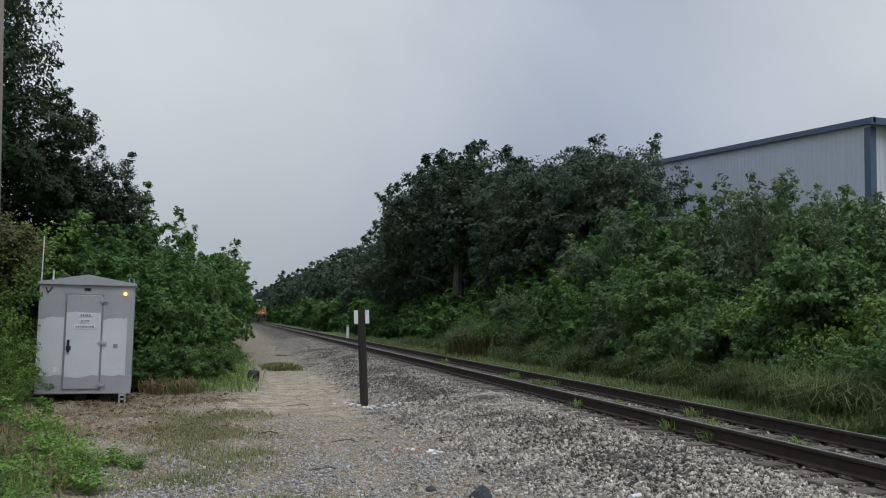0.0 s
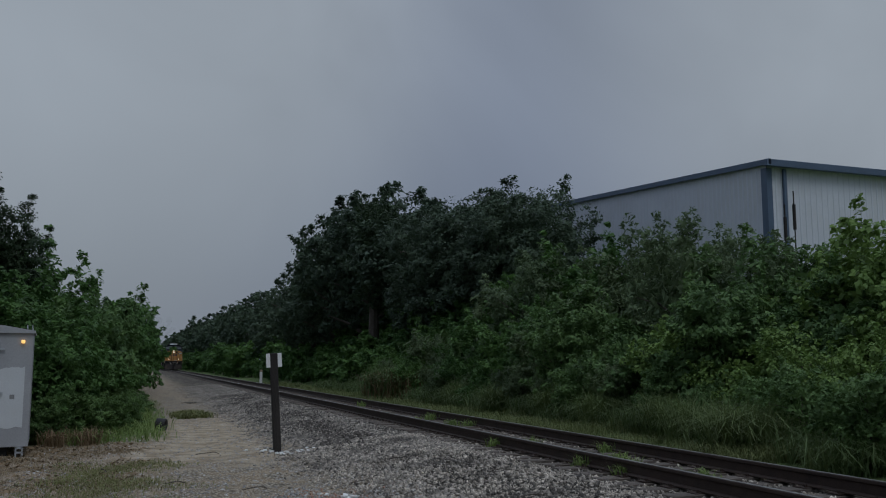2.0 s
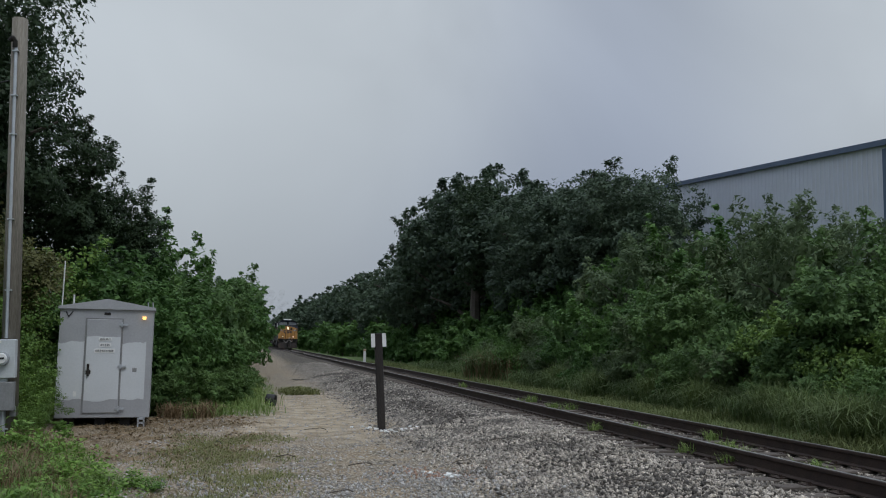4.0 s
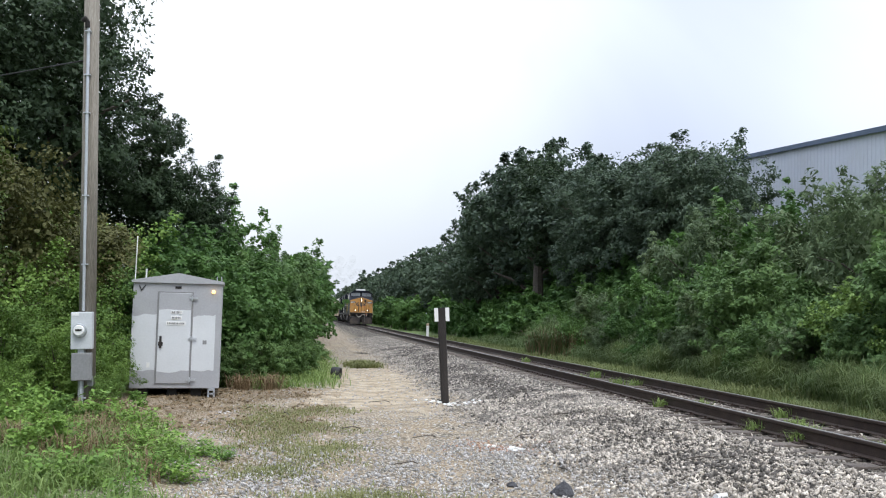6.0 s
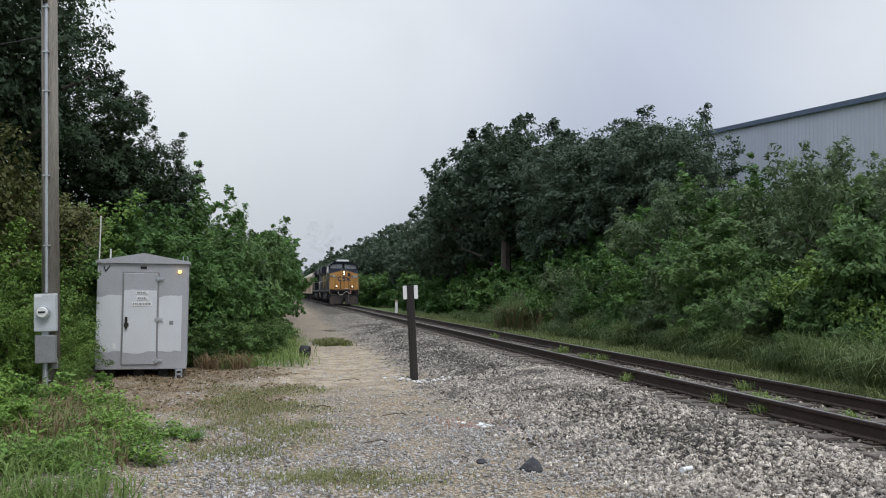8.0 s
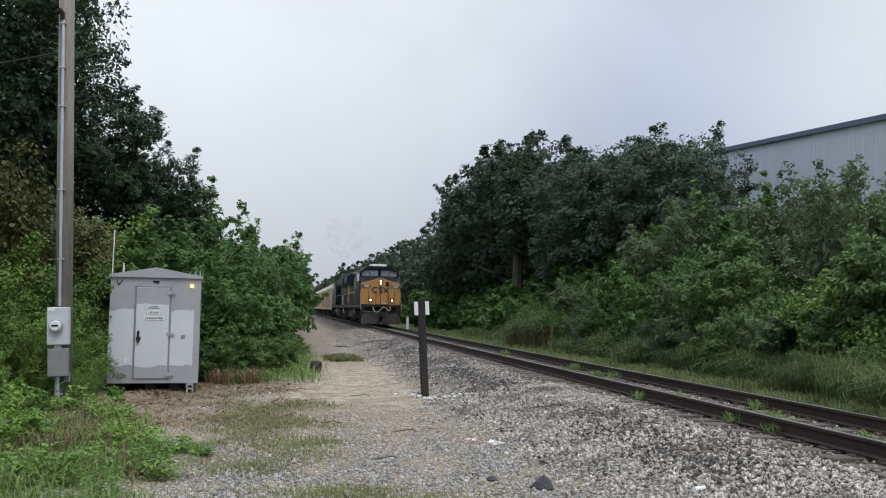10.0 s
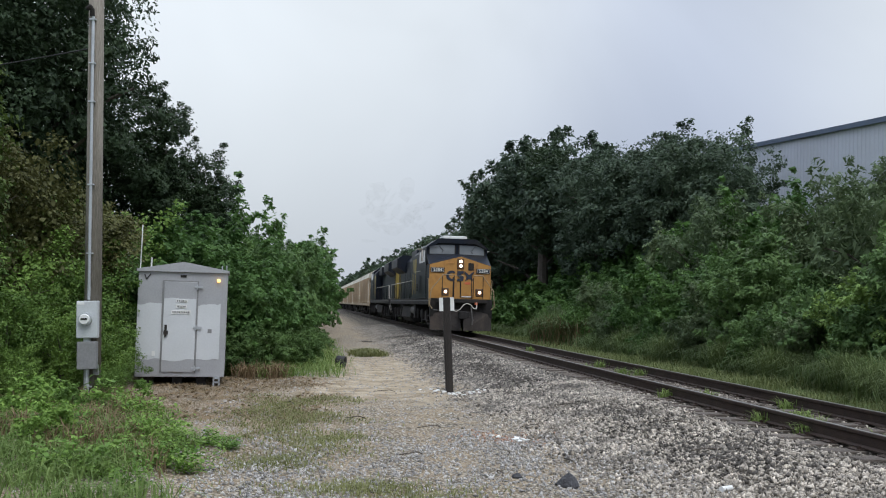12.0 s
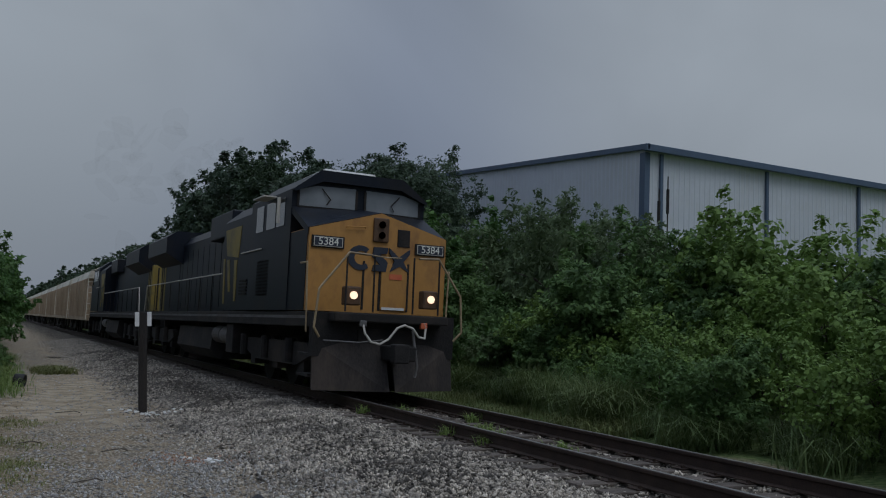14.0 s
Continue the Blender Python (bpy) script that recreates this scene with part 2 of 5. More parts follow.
HOPPER_ROOF = material("pale_hopper_roof_paint", (0.60, 0.56, 0.45), (0.70, 0.66, 0.55), 0.65, scale=0.9, fine=20, bump=0.1, dirt=(0.34, 0.30, 0.24))
RAIL_TAN = material("worn_tan_handrail_paint", (0.26, 0.19, 0.10), (0.40, 0.31, 0.18), 0.55, scale=6, fine=50, bump=0.05, dirt=(0.12, 0.09, 0.06), dirt_amount=0.4)
PALE_METAL = material("pale_handrail_paint", (0.45, 0.42, 0.36), (0.55, 0.52, 0.46), 0.5, scale=6, fine=50, bump=0.05)
WHITE_PAINT = material("off_white_paint", (0.66, 0.66, 0.62), (0.76, 0.76, 0.73), 0.5, scale=5, fine=50, bump=0.05, dirt=(0.45, 0.43, 0.38), dirt_amount=0.35)
BLACK_GLASS = material("tinted_window_glass", (0.03, 0.035, 0.04), (0.05, 0.055, 0.06), 0.06, scale=2, fine=10, bump=0)
BLACK_GLASS.node_tree.nodes["Principled BSDF"].inputs["Specular IOR Level"].default_value = 0.9
# the pale grey base stands in for sky reflected in the panes
SCREEN_GLASS = material("sky_toned_windscreen_glass", (0.15, 0.165, 0.17), (0.23, 0.245, 0.25), 0.1, scale=0.5, fine=2, bump=0)
RUBBER = material("black_rubber", (0.012, 0.012, 0.013), (0.028, 0.027, 0.026), 0.7, scale=8, fine=60, bump=0.2)
WALL_METAL = material("ribbed_grey_wall_steel", (0.56, 0.58, 0.62), (0.62, 0.64, 0.68), 0.55, 0.0, scale=0.5, fine=8, bump=0.02, dirt=(0.54, 0.55, 0.56), dirt_scale=0.3)
TRIM_BLUE = material("slate_blue_trim_steel", (0.07, 0.10, 0.15), (0.09, 0.13, 0.19), 0.5, 0.1, scale=2, fine=20, bump=0.03)
CABIN_SILVER = material("aluminium_cabin_paint", (0.34, 0.345, 0.35), (0.41, 0.415, 0.42), 0.5, 0.2, scale=2, fine=30, bump=0.05)
CABIN_FRESH = material("pale_touch_up_paint", (0.54, 0.56, 0.56), (0.60, 0.62, 0.62), 0.55, 0.0, scale=2, fine=30, bump=0.05)
POLE_WOOD = material("grey_pole_wood", (0.10, 0.09, 0.07), (0.26, 0.235, 0.19), 0.95, scale=2, fine=30, bump=0.5, stretch=(4, 4, 0.25))
POST_WOOD = material("tarred_post_wood", (0.012, 0.010, 0.009), (0.04, 0.033, 0.027), 0.9, scale=2, fine=30, bump=0.6, stretch=(4, 4, 0.3))
GALV = material("galvanised_steel", (0.42, 0.44, 0.45), (0.54, 0.56, 0.57), 0.45, 0.6, scale=6, fine=40, bump=0.05)
METER_GREY = material("meter_box_grey", (0.46, 0.48, 0.48), (0.56, 0.58, 0.58), 0.5, 0.1, scale=4, fine=40, bump=0.03)
BOX_GREY = material("weathered_box_grey", (0.20, 0.20, 0.195), (0.27, 0.27, 0.265), 0.6, 0.2, scale=4, fine=40, bump=0.05)
DARK_TEXT = material("dark_blue_lettering", (0.014, 0.02, 0.035), (0.03, 0.036, 0.05), 0.5, scale=6, fine=40, bump=0)
RED_PAINT = material("faded_red_paint", (0.5, 0.10, 0.04), (0.6, 0.16, 0.06), 0.5, scale=6, fine=40, bump=0)
HEADLIGHT = lamp_material("lit_headlight", (1.0, 0.80, 0.55), 4.5)
DITCH_LIGHT = lamp_material("lit_ditch_light", (1.0, 0.68, 0.42), 2.6)
AMBER_LAMP = lamp_material("lit_amber_lamp", (1.0, 0.55, 0.15), 2.2)
SMOKE = smoke_material("exhaust_soot", (0.17, 0.16, 0.13), 0.035)
PLOW_DUST = material("dusty_plow_steel", (0.014, 0.012, 0.011), (0.04, 0.032, 0.026), 0.85, scale=2, fine=30, bump=0.2, dirt=(0.085, 0.064, 0.048), dirt_amount=0.44, stretch=(1, 1, 0.35))
HOUSING_BROWN = material("rusty_brown_housing", (0.05, 0.028, 0.014), (0.12, 0.065, 0.03), 0.7, scale=5, fine=40, bump=0.1)
BOARD_DIGIT = lamp_material("lit_number_digits", (0.62, 0.62, 0.55), 0.12)


# ---- mesh helpers ----
def part(name, bm, mat, parent=None, label="", smooth=False):
    me = bpy.data.meshes.new(name)
    bm.normal_update()
    bm.to_mesh(me)
    bm.free()
    me.materials.append(mat)
    if smooth:
        for p in me.polygons:
            p.use_smooth = True
    ob = new(name, me)
    if parent is not None:
        ob.parent = parent
    if label:
        tagged(ob, label)
    return ob


def box(bm, x0, x1, y0, y1, z0, z1, bevel=0.0, m=None):
    geom = bmesh.ops.create_cube(bm, size=1, matrix=Matrix.Translation(((x0 + x1) / 2, (y0 + y1) / 2, (z0 + z1) / 2)) @ Matrix.Diagonal((x1 - x0, y1 - y0, z1 - z0, 1)))
    if bevel:
        es = list({e for v in geom["verts"] for e in v.link_edges})
        r = bmesh.ops.bevel(bm, geom=es, offset=bevel, segments=2, affect="EDGES", profile=0.5)
        vs = r["verts"]
        vs = list({v for f in r["faces"] for v in f.verts} | {v for v in geom["verts"] if v.is_valid})
    else:
        vs = geom["verts"]
    if m is not None:
        bmesh.ops.transform(bm, matrix=m, verts=vs)
    return bm


def boxes(*rows, bevel=0.0):
    bm = bmesh.new()
    for r in rows:
        box(bm, *r, bevel=bevel)
    return bm


def tube(bm, a, b, r0, r1=None, sides=10):
    a, b = Vector(a), Vector(b)
    d = b - a
    m = Matrix.Translation((a + b) / 2) @ d.to_track_quat("Z", "Y").to_matrix().to_4x4()
    bmesh.ops.create_cone(bm, cap_ends=True, segments=sides, radius1=r0, radius2=r0 if r1 is None else r1, depth=d.length, matrix=m)
    return bm


def pipe(points, r, sides=8, bm=None):
    bm = bm or bmesh.new()
    for a, b in zip(points, points[1:]):
        tube(bm, a, b, r, sides=sides)
    for p in points[1:-1]:
        bmesh.ops.create_uvsphere(bm, u_segments=sides, v_segments=6, radius=r, matrix=Matrix.Translation(p))
    return bm


def prism(profile, y0, y1, bm=None, axis="y"):
    """A closed outline in x, z pushed from y0 to y1 (axis x: outline in y, z)."""
    bm = bm or bmesh.new()
    place = (lambda p, k: (p[0], k, p[1])) if axis == "y" else (lambda p, k: (k, p[0], p[1]))
    a = [bm.verts.new(place(p, y0)) for p in profile]
    b = [bm.verts.new(place(p, y1)) for p in profile]
    n = len(profile)
    bm.faces.new(a)
    bm.faces.new(b[::-1])
    for i in range(n):
        bm.faces.new((a[(i + 1) % n], a[i], b[i], b[(i + 1) % n]))
    bmesh.ops.recalc_face_normals(bm, faces=bm.faces)
    return bm


def text_part(name, words, size, m, mat, parent, depth=0.004):
    cu = bpy.data.curves.new(name, "FONT")
    cu.body, cu.size, cu.extrude, cu.align_x, cu.align_y = words, size, depth, "CENTER", "CENTER"
    tmp = bpy.data.objects.new(name, cu)
    me = bpy.data.meshes.new_from_object(tmp)
    bpy.data.objects.remove(tmp)
    me.materials.clear()
    me.materials.append(mat)
    ob = new(name, me)
    ob.parent = parent
    ob.matrix_basis = m
    return ob


def quads(name, verts, mat, per=4):
    """A mesh of many separate faces with the same number of corners, from a numpy array."""
    n = len(verts) // per
    me = bpy.data.meshes.new(name)
    me.vertices.add(len(verts))
    me.vertices.foreach_set("co", np.asarray(verts, dtype=np.float32).ravel())
    me.loops.add(n * per)
    me.loops.foreach_set("vertex_index", np.arange(n * per, dtype=np.int32))
    me.polygons.add(n)
    me.polygons.foreach_set("loop_start", np.arange(0, n * per, per, dtype=np.int32))
    me.update(calc_edges=True)
    me.materials.append(mat)
    return me


RNG = np.random.default_rng(7)


def unit(v):
    return v / (np.linalg.norm(v, axis=-1, keepdims=True) + 1e-9)


def leaves(centres, facing, size, slim=0.5, droop=0.25):
    """Four-cornered folded leaves at the centres, roughly facing along facing."""
    n = len(centres)
    nrm = unit(facing + RNG.normal(0, 0.55, (n, 3)))
    along = unit(np.cross(nrm, RNG.normal(0, 1, (n, 3))))
    along[:, 2] -= droop
    along = unit(along)
    side = unit(np.cross(nrm, along))
    s = (np.asarray(size) * RNG.uniform(0.65, 1.35, n))[:, None]
    base, tip = centres - along * s * 0.5, centres + along * s * 0.5 - nrm * s * 0.12
    left, right = centres + side * s * slim * 0.5 + nrm * s * 0.08, centres - side * s * slim * 0.5 + nrm * s * 0.08
    return np.stack([base, right, tip, left], 1).reshape(-1, 3)


def small_leaves(centres, facing, size, slim=0.6):
    """Three-cornered leaves, for crowns of many thousand."""
    n = len(centres)
    nrm = unit(facing + RNG.normal(0, 0.6, (n, 3)))
    along = unit(np.cross(nrm, RNG.normal(0, 1, (n, 3))))
    along[:, 2] -= 0.2
    along = unit(along)
    side = unit(np.cross(nrm, along))
    s = (np.asarray(size) * RNG.uniform(0.65, 1.35, n))[:, None]
    base = centres - along * s * 0.5
    return np.stack([base + side * s * slim * 0.5, base - side * s * slim * 0.5, centres + along * s * 0.6], 1).reshape(-1, 3)


def crown_points(lobes, tufts, per, rx, rz, lobe_r, tuft_r, flat=0.8, base=0.0, sprays=0, spray=1.0, deep=10):
    """Leaf places and facings: lobes spread over an uneven crown, tufts of leaves on the lobes' shells, sprays that
    stand out of the lobes, a few leaves deep inside."""
    d = unit(RNG.normal(0, 1, (lobes, 3)))
    d[:, 2] = d[:, 2] * 0.9 + 0.12
    reach = RNG.uniform(0.45, 1.0, lobes) ** 0.6 * RNG.uniform(0.8, 1.04, lobes)
    c = d * reach[:, None] * np.array([rx, rx, rz])
    for _ in range(3 if lobes > 25 else 0):  # no lobe of a large crown stands off by itself
        gap = np.sort(np.linalg.norm(c[:, None] - c[None], axis=-1), 1)[:, min(3, lobes - 1)]
        c[gap > 1.15 * lobe_r] *= 0.86
    c[:, 2] += base
    n = lobes * tufts
    v = unit(RNG.normal(0, 1, (n, 3)) + np.array([0, 0, 0.3]))
    r = np.repeat(lobe_r * RNG.uniform(0.6, 1.15, lobes), tufts) * RNG.uniform(0.72, 1.06, n)
    tc = np.repeat(c, tufts, 0) + v * r[:, None] * np.array([1, 1, flat])
    tr = tuft_r * RNG.uniform(0.5, 1.35, n)
    if sprays:
        k = RNG.integers(0, lobes, sprays)
        mid = np.array([0, 0, base])
        o = unit(unit(c[k] - mid) + RNG.normal(0, 0.45, (sprays, 3)) + np.array([0, 0, 0.2]))
        steps = np.linspace(0.0, 1.0, 5)
        ends = lobe_r * 0.75 + steps[None] * (spray * RNG.uniform(0.4, 1.2, sprays))[:, None]
        sc = (c[k][:, None] + o[:, None] * ends[..., None]).reshape(-1, 3) + RNG.normal(0, 0.07, (sprays * 5, 3))
        tc, v = np.concatenate([tc, sc]), np.concatenate([v, np.repeat(o, 5, 0)])
        tr = np.concatenate([tr, np.tile(tuft_r * (0.95 - 0.5 * steps), sprays)])
        n = len(tc)
    w = unit(RNG.normal(0, 1, (n * per, 3)) + np.repeat(v, per, 0) * 0.35)
    p = np.repeat(tc, per, 0) + w * (np.repeat(tr, per) * RNG.random(n * per) ** 0.4)[:, None] * np.array([1, 1, 0.75])
    f = w * 0.6 + np.repeat(v, per, 0) * 0.6 + np.array([0, 0, 0.85])
    k = n * per // deep
    q = unit(RNG.normal(0, 1, (k, 3))) * (RNG.random(k) ** 0.4)[:, None] * np.array([rx, rx, rz]) * 0.74 + np.array([0, 0, base])
    return np.concatenate([p, q]), np.concatenate([f, unit(RNG.normal(0, 1, (k, 3)))]), np.concatenate([np.ones(n * per), np.full(k, 1.5)])


def stem_mesh(name, height, r, limbs, spread):
    bm = bmesh.new()
    rnd = random.Random(name + str(limbs))
    lean = Vector((rnd.uniform(-0.06, 0.06), rnd.uniform(-0.06, 0.06), 1))
    p, q = Vector((0, 0, -0.3)), lean * height * 0.45
    tube(bm, p, q, r, r * 0.7, 8)
    tube(bm, q, lean * height * 0.8, r * 0.7, r * 0.25, 6)
    for i in range(limbs):
        a = i * 2.4 + rnd.uniform(-0.4, 0.4)
        s = lean * height * rnd.uniform(0.18, 0.6)
        e = s + Vector((math.cos(a), math.sin(a), rnd.uniform(0.3, 0.9))) * spread * rnd.uniform(0.6, 1.0)
        mid = (s + e) / 2 + Vector((0, 0, spread * 0.08))
        tube(bm, s, mid, r * 0.42, r * 0.28, 4)
        tube(bm, mid, e, r * 0.28, r * 0.08, 4)
    me = bpy.data.meshes.new(name)
    bm.to_mesh(me)
    bm.free()
    me.materials.append(BARK)
    return me


def plant(kind, crown_me, stem_me, label, category, group):
    ob = tagged(new(kind), label, category, group)
    for n, me in (("trunk", stem_me), ("crown", crown_me)):
        p = new(n, me)
        p.parent = ob
    return ob


def oak(seed, leaf=0.14, lobes=44, tufts=17, per=34, label="dark green broadleaf tree with a dense uneven crown", rx=3.15, rz=3.95, base=5.3, lobe_r=1.3, tuft_r=0.42, sprays=60, spray=0.5, mat=None, deep=10):
    global RNG
    RNG = np.random.default_rng(seed)
    p, f, k = crown_points(lobes, tufts, per, rx, rz, lobe_r, tuft_r, base=base, sprays=sprays, spray=spray, deep=deep)
    p[:, 2] = np.abs(p[:, 2]) + 0.05
    return plant("tree", quads("crown", small_leaves(p, f, leaf * k, 0.75), mat or LEAF_OAK_HAZY, 3), stem_mesh("trunk", 8.0, 0.28, 9, rx * 0.95), label, "tree", "trees beside the railway")


def shrub(seed, mat, leaf=0.115, rx=1.15, rz=1.5, lobes=19, tufts=13, per=34, slim=0.5, label="bright green leafy shrub beside the track", four=False, lobe_r=0.5, tuft_r=0.23, sprays=26, spray=0.45):
    """A shrub of three-cornered leaves, or of folded four-cornered ones where it stands near."""
    global RNG
    RNG = np.random.default_rng(seed)
    p, f, k = crown_points(lobes, tufts, per, rx, rz, lobe_r, tuft_r, base=1.45, sprays=sprays, spray=spray)
    p[:, 2] = np.abs(p[:, 2]) + 0.03
    me = quads("crown", leaves(p, f, leaf * k, slim * 1.35, 0.15), mat) if four else quads("crown", small_leaves(p, f, leaf * k, slim * 1.35), mat, 3)
    return plant("shrub", me, stem_mesh("trunk", 2.6, 0.06, 7, 1.2), label, "shrub", "shrubs beside the railway")


def put(variants, x, y, size, tall=1.0, rnd=random.Random(3)):
    ob = copy_thing(rnd.choice(variants), pose(0, 0, 0))
    s = size * rnd.uniform(0.93, 1.07)
    ob.matrix_basis = pose(x, y, height(x, y), 0, 0, rnd.uniform(0, 360)) @ Matrix.Diagonal((s, s, s * tall, 1))
    return ob


# ---- ground ----
def smooth(a, b, v):
    t = np.clip((v - a) / (b - a), 0, 1)
    return t * t * (3 - 2 * t)


def height(x, y):
    """The ground: level service road, the ballast bed, the verge and the bank beyond it."""
    x, y = np.asarray(x, float), np.asarray(y, float)
    bed = 0.26 * smooth(3.0, 5.5, x) * (1 - smooth(8.5, 9.7, x))
    bank = 0.12 * smooth(8.6, 10, x) + 0.9 * smooth(11, 19, x)
    left = 0.25 * smooth(-4.5, -9, x) + 0.08 * smooth(-1.5, -3.5, x) * smooth(14, 10, y)
    rough = (0.025 * np.sin(x * 2.1 + 0.7 * y) * np.sin(y * 1.3 + 0.5) + 0.02 * np.sin(x * 4.7 - y * 2.3)) * (1 - smooth(17, 27, y))
    rut = -0.03 * np.exp(-((x - 1.6) / 0.4) ** 2) - 0.03 * np.exp(-((x - 3.0 + 0.01 * y) / 0.4) ** 2)
    return bed + bank + left + rough * (1 - smooth(4, 5.5, x) * (1 - smooth(9, 10, x))) + rut * (1 - smooth(2.8, 4, x))


def ground_material():
    m = bpy.data.materials.new("ground_gravel_sand_and_grass")
    m.use_nodes = True
    t = m.node_tree
    b = t.nodes["Principled BSDF"]
    b.inputs["Roughness"].default_value, b.inputs["Specular IOR Level"].default_value = 0.95, 0.15
    co = t.nodes.new("ShaderNodeTexCoord")
    sep = t.nodes.new("ShaderNodeSeparateXYZ")
    t.links.new(co.outputs["Object"], sep.inputs[0])
    wob = t.nodes.new("ShaderNodeTexNoise")
    wob.inputs["Scale"].default_value, wob.inputs["Detail"].default_value, wob.inputs["Roughness"].default_value = 0.55, 8, 0.65
    t.links.new(co.outputs["Object"], wob.inputs["Vector"])

    def math_node(op, a, c, clamp=False):
        n = t.nodes.new("ShaderNodeMath")
        n.operation, n.use_clamp = op, clamp
        for k, v in enumerate((a, c)):
            if isinstance(v, (int, float)):
                n.inputs[k].default_value = v
            else:
                t.links.new(v, n.inputs[k])
        return n.outputs[0]

    def ramp(v, a, c):
        n = t.nodes.new("ShaderNodeMapRange")
        n.inputs["From Min"].default_value, n.inputs["From Max"].default_value = a, c
        n.interpolation_type = "SMOOTHSTEP"
        t.links.new(v, n.inputs["Value"])
        return n.outputs["Result"]

    def mixed(fac, a, c):
        n = t.nodes.new("ShaderNodeMix")
        n.data_type = "RGBA"
        for k, v in (("A", a), ("B", c)):
            if isinstance(v, tuple):
                n.inputs[k].default_value = (*v, 1)
            else:
                t.links.new(v, n.inputs[k])
        t.links.new(fac, n.inputs["Factor"])
        return n.outputs["Result"]

    def noise_at(scale, detail=4):
        n = t.nodes.new("ShaderNodeTexNoise")
        n.inputs["Scale"].default_value, n.inputs["Detail"].default_value = scale, detail
        t.links.new(co.outputs["Object"], n.inputs["Vector"])
        return n.outputs["Fac"]

    shift = math_node("MULTIPLY", math_node("SUBTRACT", wob.outputs["Fac"], 0.5), 5.0)
    x, y = math_node("ADD", sep.outputs[0], shift), math_node("ADD", sep.outputs[1], math_node("MULTIPLY", shift, 1.6))
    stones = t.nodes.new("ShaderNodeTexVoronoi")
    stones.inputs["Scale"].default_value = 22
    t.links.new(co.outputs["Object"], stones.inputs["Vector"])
    # shade in the gaps between stones is painted in: darker away from each centre
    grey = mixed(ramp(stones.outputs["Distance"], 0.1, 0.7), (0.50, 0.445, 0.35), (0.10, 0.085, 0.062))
    tone = mixed(ramp(noise_at(1.4, 8), 0.35, 0.65), grey, mixed(ramp(noise_at(30), 0.3, 0.7), (0.19, 0.137, 0.08), (0.48, 0.385, 0.25)))
    gravel = mixed(ramp(noise_at(60, 2), 0.35, 0.7), tone, grey)
    sand = mixed(ramp(noise_at(2.5, 8), 0.35, 0.65), (0.27, 0.215, 0.14), (0.44, 0.37, 0.265))
    soil = mixed(ramp(noise_at(26, 6), 0.35, 0.62), (0.145, 0.104, 0.066), (0.36, 0.295, 0.21))
    turf = mixed(ramp(noise_at(9, 6), 0.35, 0.65), (0.06, 0.10, 0.03), (0.15, 0.19, 0.07))
    sandy = math_node("MULTIPLY", math_node("MULTIPLY", ramp(y, 14.5, 18.5), ramp(y, 34.0, 25.0)), math_node("MULTIPLY", ramp(x, -0.5, 0.4), ramp(x, 3.6, 2.4)))
    brown = math_node("MULTIPLY", ramp(x, 2.2, -1.6), ramp(y, 9.0, 13.0))
    green = math_node("MAXIMUM", math_node("MAXIMUM", ramp(x, -3.4, -4.6), ramp(math_node("ADD", sep.outputs[0], math_node("MULTIPLY", ramp(sep.outputs[1], 13.0, 9.0), -0.5)), 9.3, 9.9)), math_node("MULTIPLY", ramp(x, 0.9, -0.2), ramp(y, 20.0, 22.5)))
    # same painted gap shade between the ballast stones, nearly black
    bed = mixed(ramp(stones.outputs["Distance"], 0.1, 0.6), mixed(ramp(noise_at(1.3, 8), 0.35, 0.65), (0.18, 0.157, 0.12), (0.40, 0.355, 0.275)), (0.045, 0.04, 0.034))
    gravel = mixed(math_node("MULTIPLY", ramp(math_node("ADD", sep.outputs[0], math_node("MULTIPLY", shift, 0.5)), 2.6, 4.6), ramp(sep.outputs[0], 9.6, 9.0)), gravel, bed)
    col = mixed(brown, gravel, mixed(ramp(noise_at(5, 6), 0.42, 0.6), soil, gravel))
    col = mixed(sandy, col, sand)
    col = mixed(green, col, turf)
    t.links.new(col, b.inputs["Base Color"])
    bp = t.nodes.new("ShaderNodeBump")
    bp.inputs["Strength"].default_value, bp.inputs["Distance"].default_value = 0.7, 0.03
    inv = math_node("SUBTRACT", noise_at(45, 4), stones.outputs["Distance"])
    t.links.new(inv, bp.inputs["Height"])
    t.links.new(bp.outputs["Normal"], b.inputs["Normal"])
    return m


def build_ground():
    xs = np.concatenate([[-3000, -800, -300, -120, -60], np.arange(-30, -10, 2), np.arange(-10, 12, 0.22), np.arange(12, 32, 1.0), [40, 60, 120, 300, 800, 3000]])
    ys = np.concatenate([[-3000, -800, -300, -100, -40], np.arange(-20, 4, 2), np.arange(4, 32, 0.25), np.arange(32, 120, 2), [140, 180, 240, 320, 450, 700, 1200, 3000]])
    gx, gy = np.meshgrid(xs, ys)
    v = np.stack([gx, gy, height(gx, gy)], -1).reshape(-1, 3)
    w = len(xs)
    f = [(j * w + i, j * w + i + 1, (j + 1) * w + i + 1, (j + 1) * w + i) for j in range(len(ys) - 1) for i in range(w - 1)]
    me = bpy.data.meshes.new("ground")
    me.from_pydata(v.tolist(), [], f)
    me.polygons.foreach_set("use_smooth", [True] * len(f))
    me.materials.append(ground_material())
    return tagged(new("ground", me), "gravel service road with sandy patches and grassy verges", "ground", kind="structure")


build_ground()


# ---- track ----
def rail_profile():
    half = [(0.070, 0.0), (0.070, 0.012), (0.012, 0.030), (0.010, 0.135), (0.036, 0.148), (0.036, 0.178), (0.030, 0.186)]
    return half + [(-x, z) for x, z in half[::-1]]


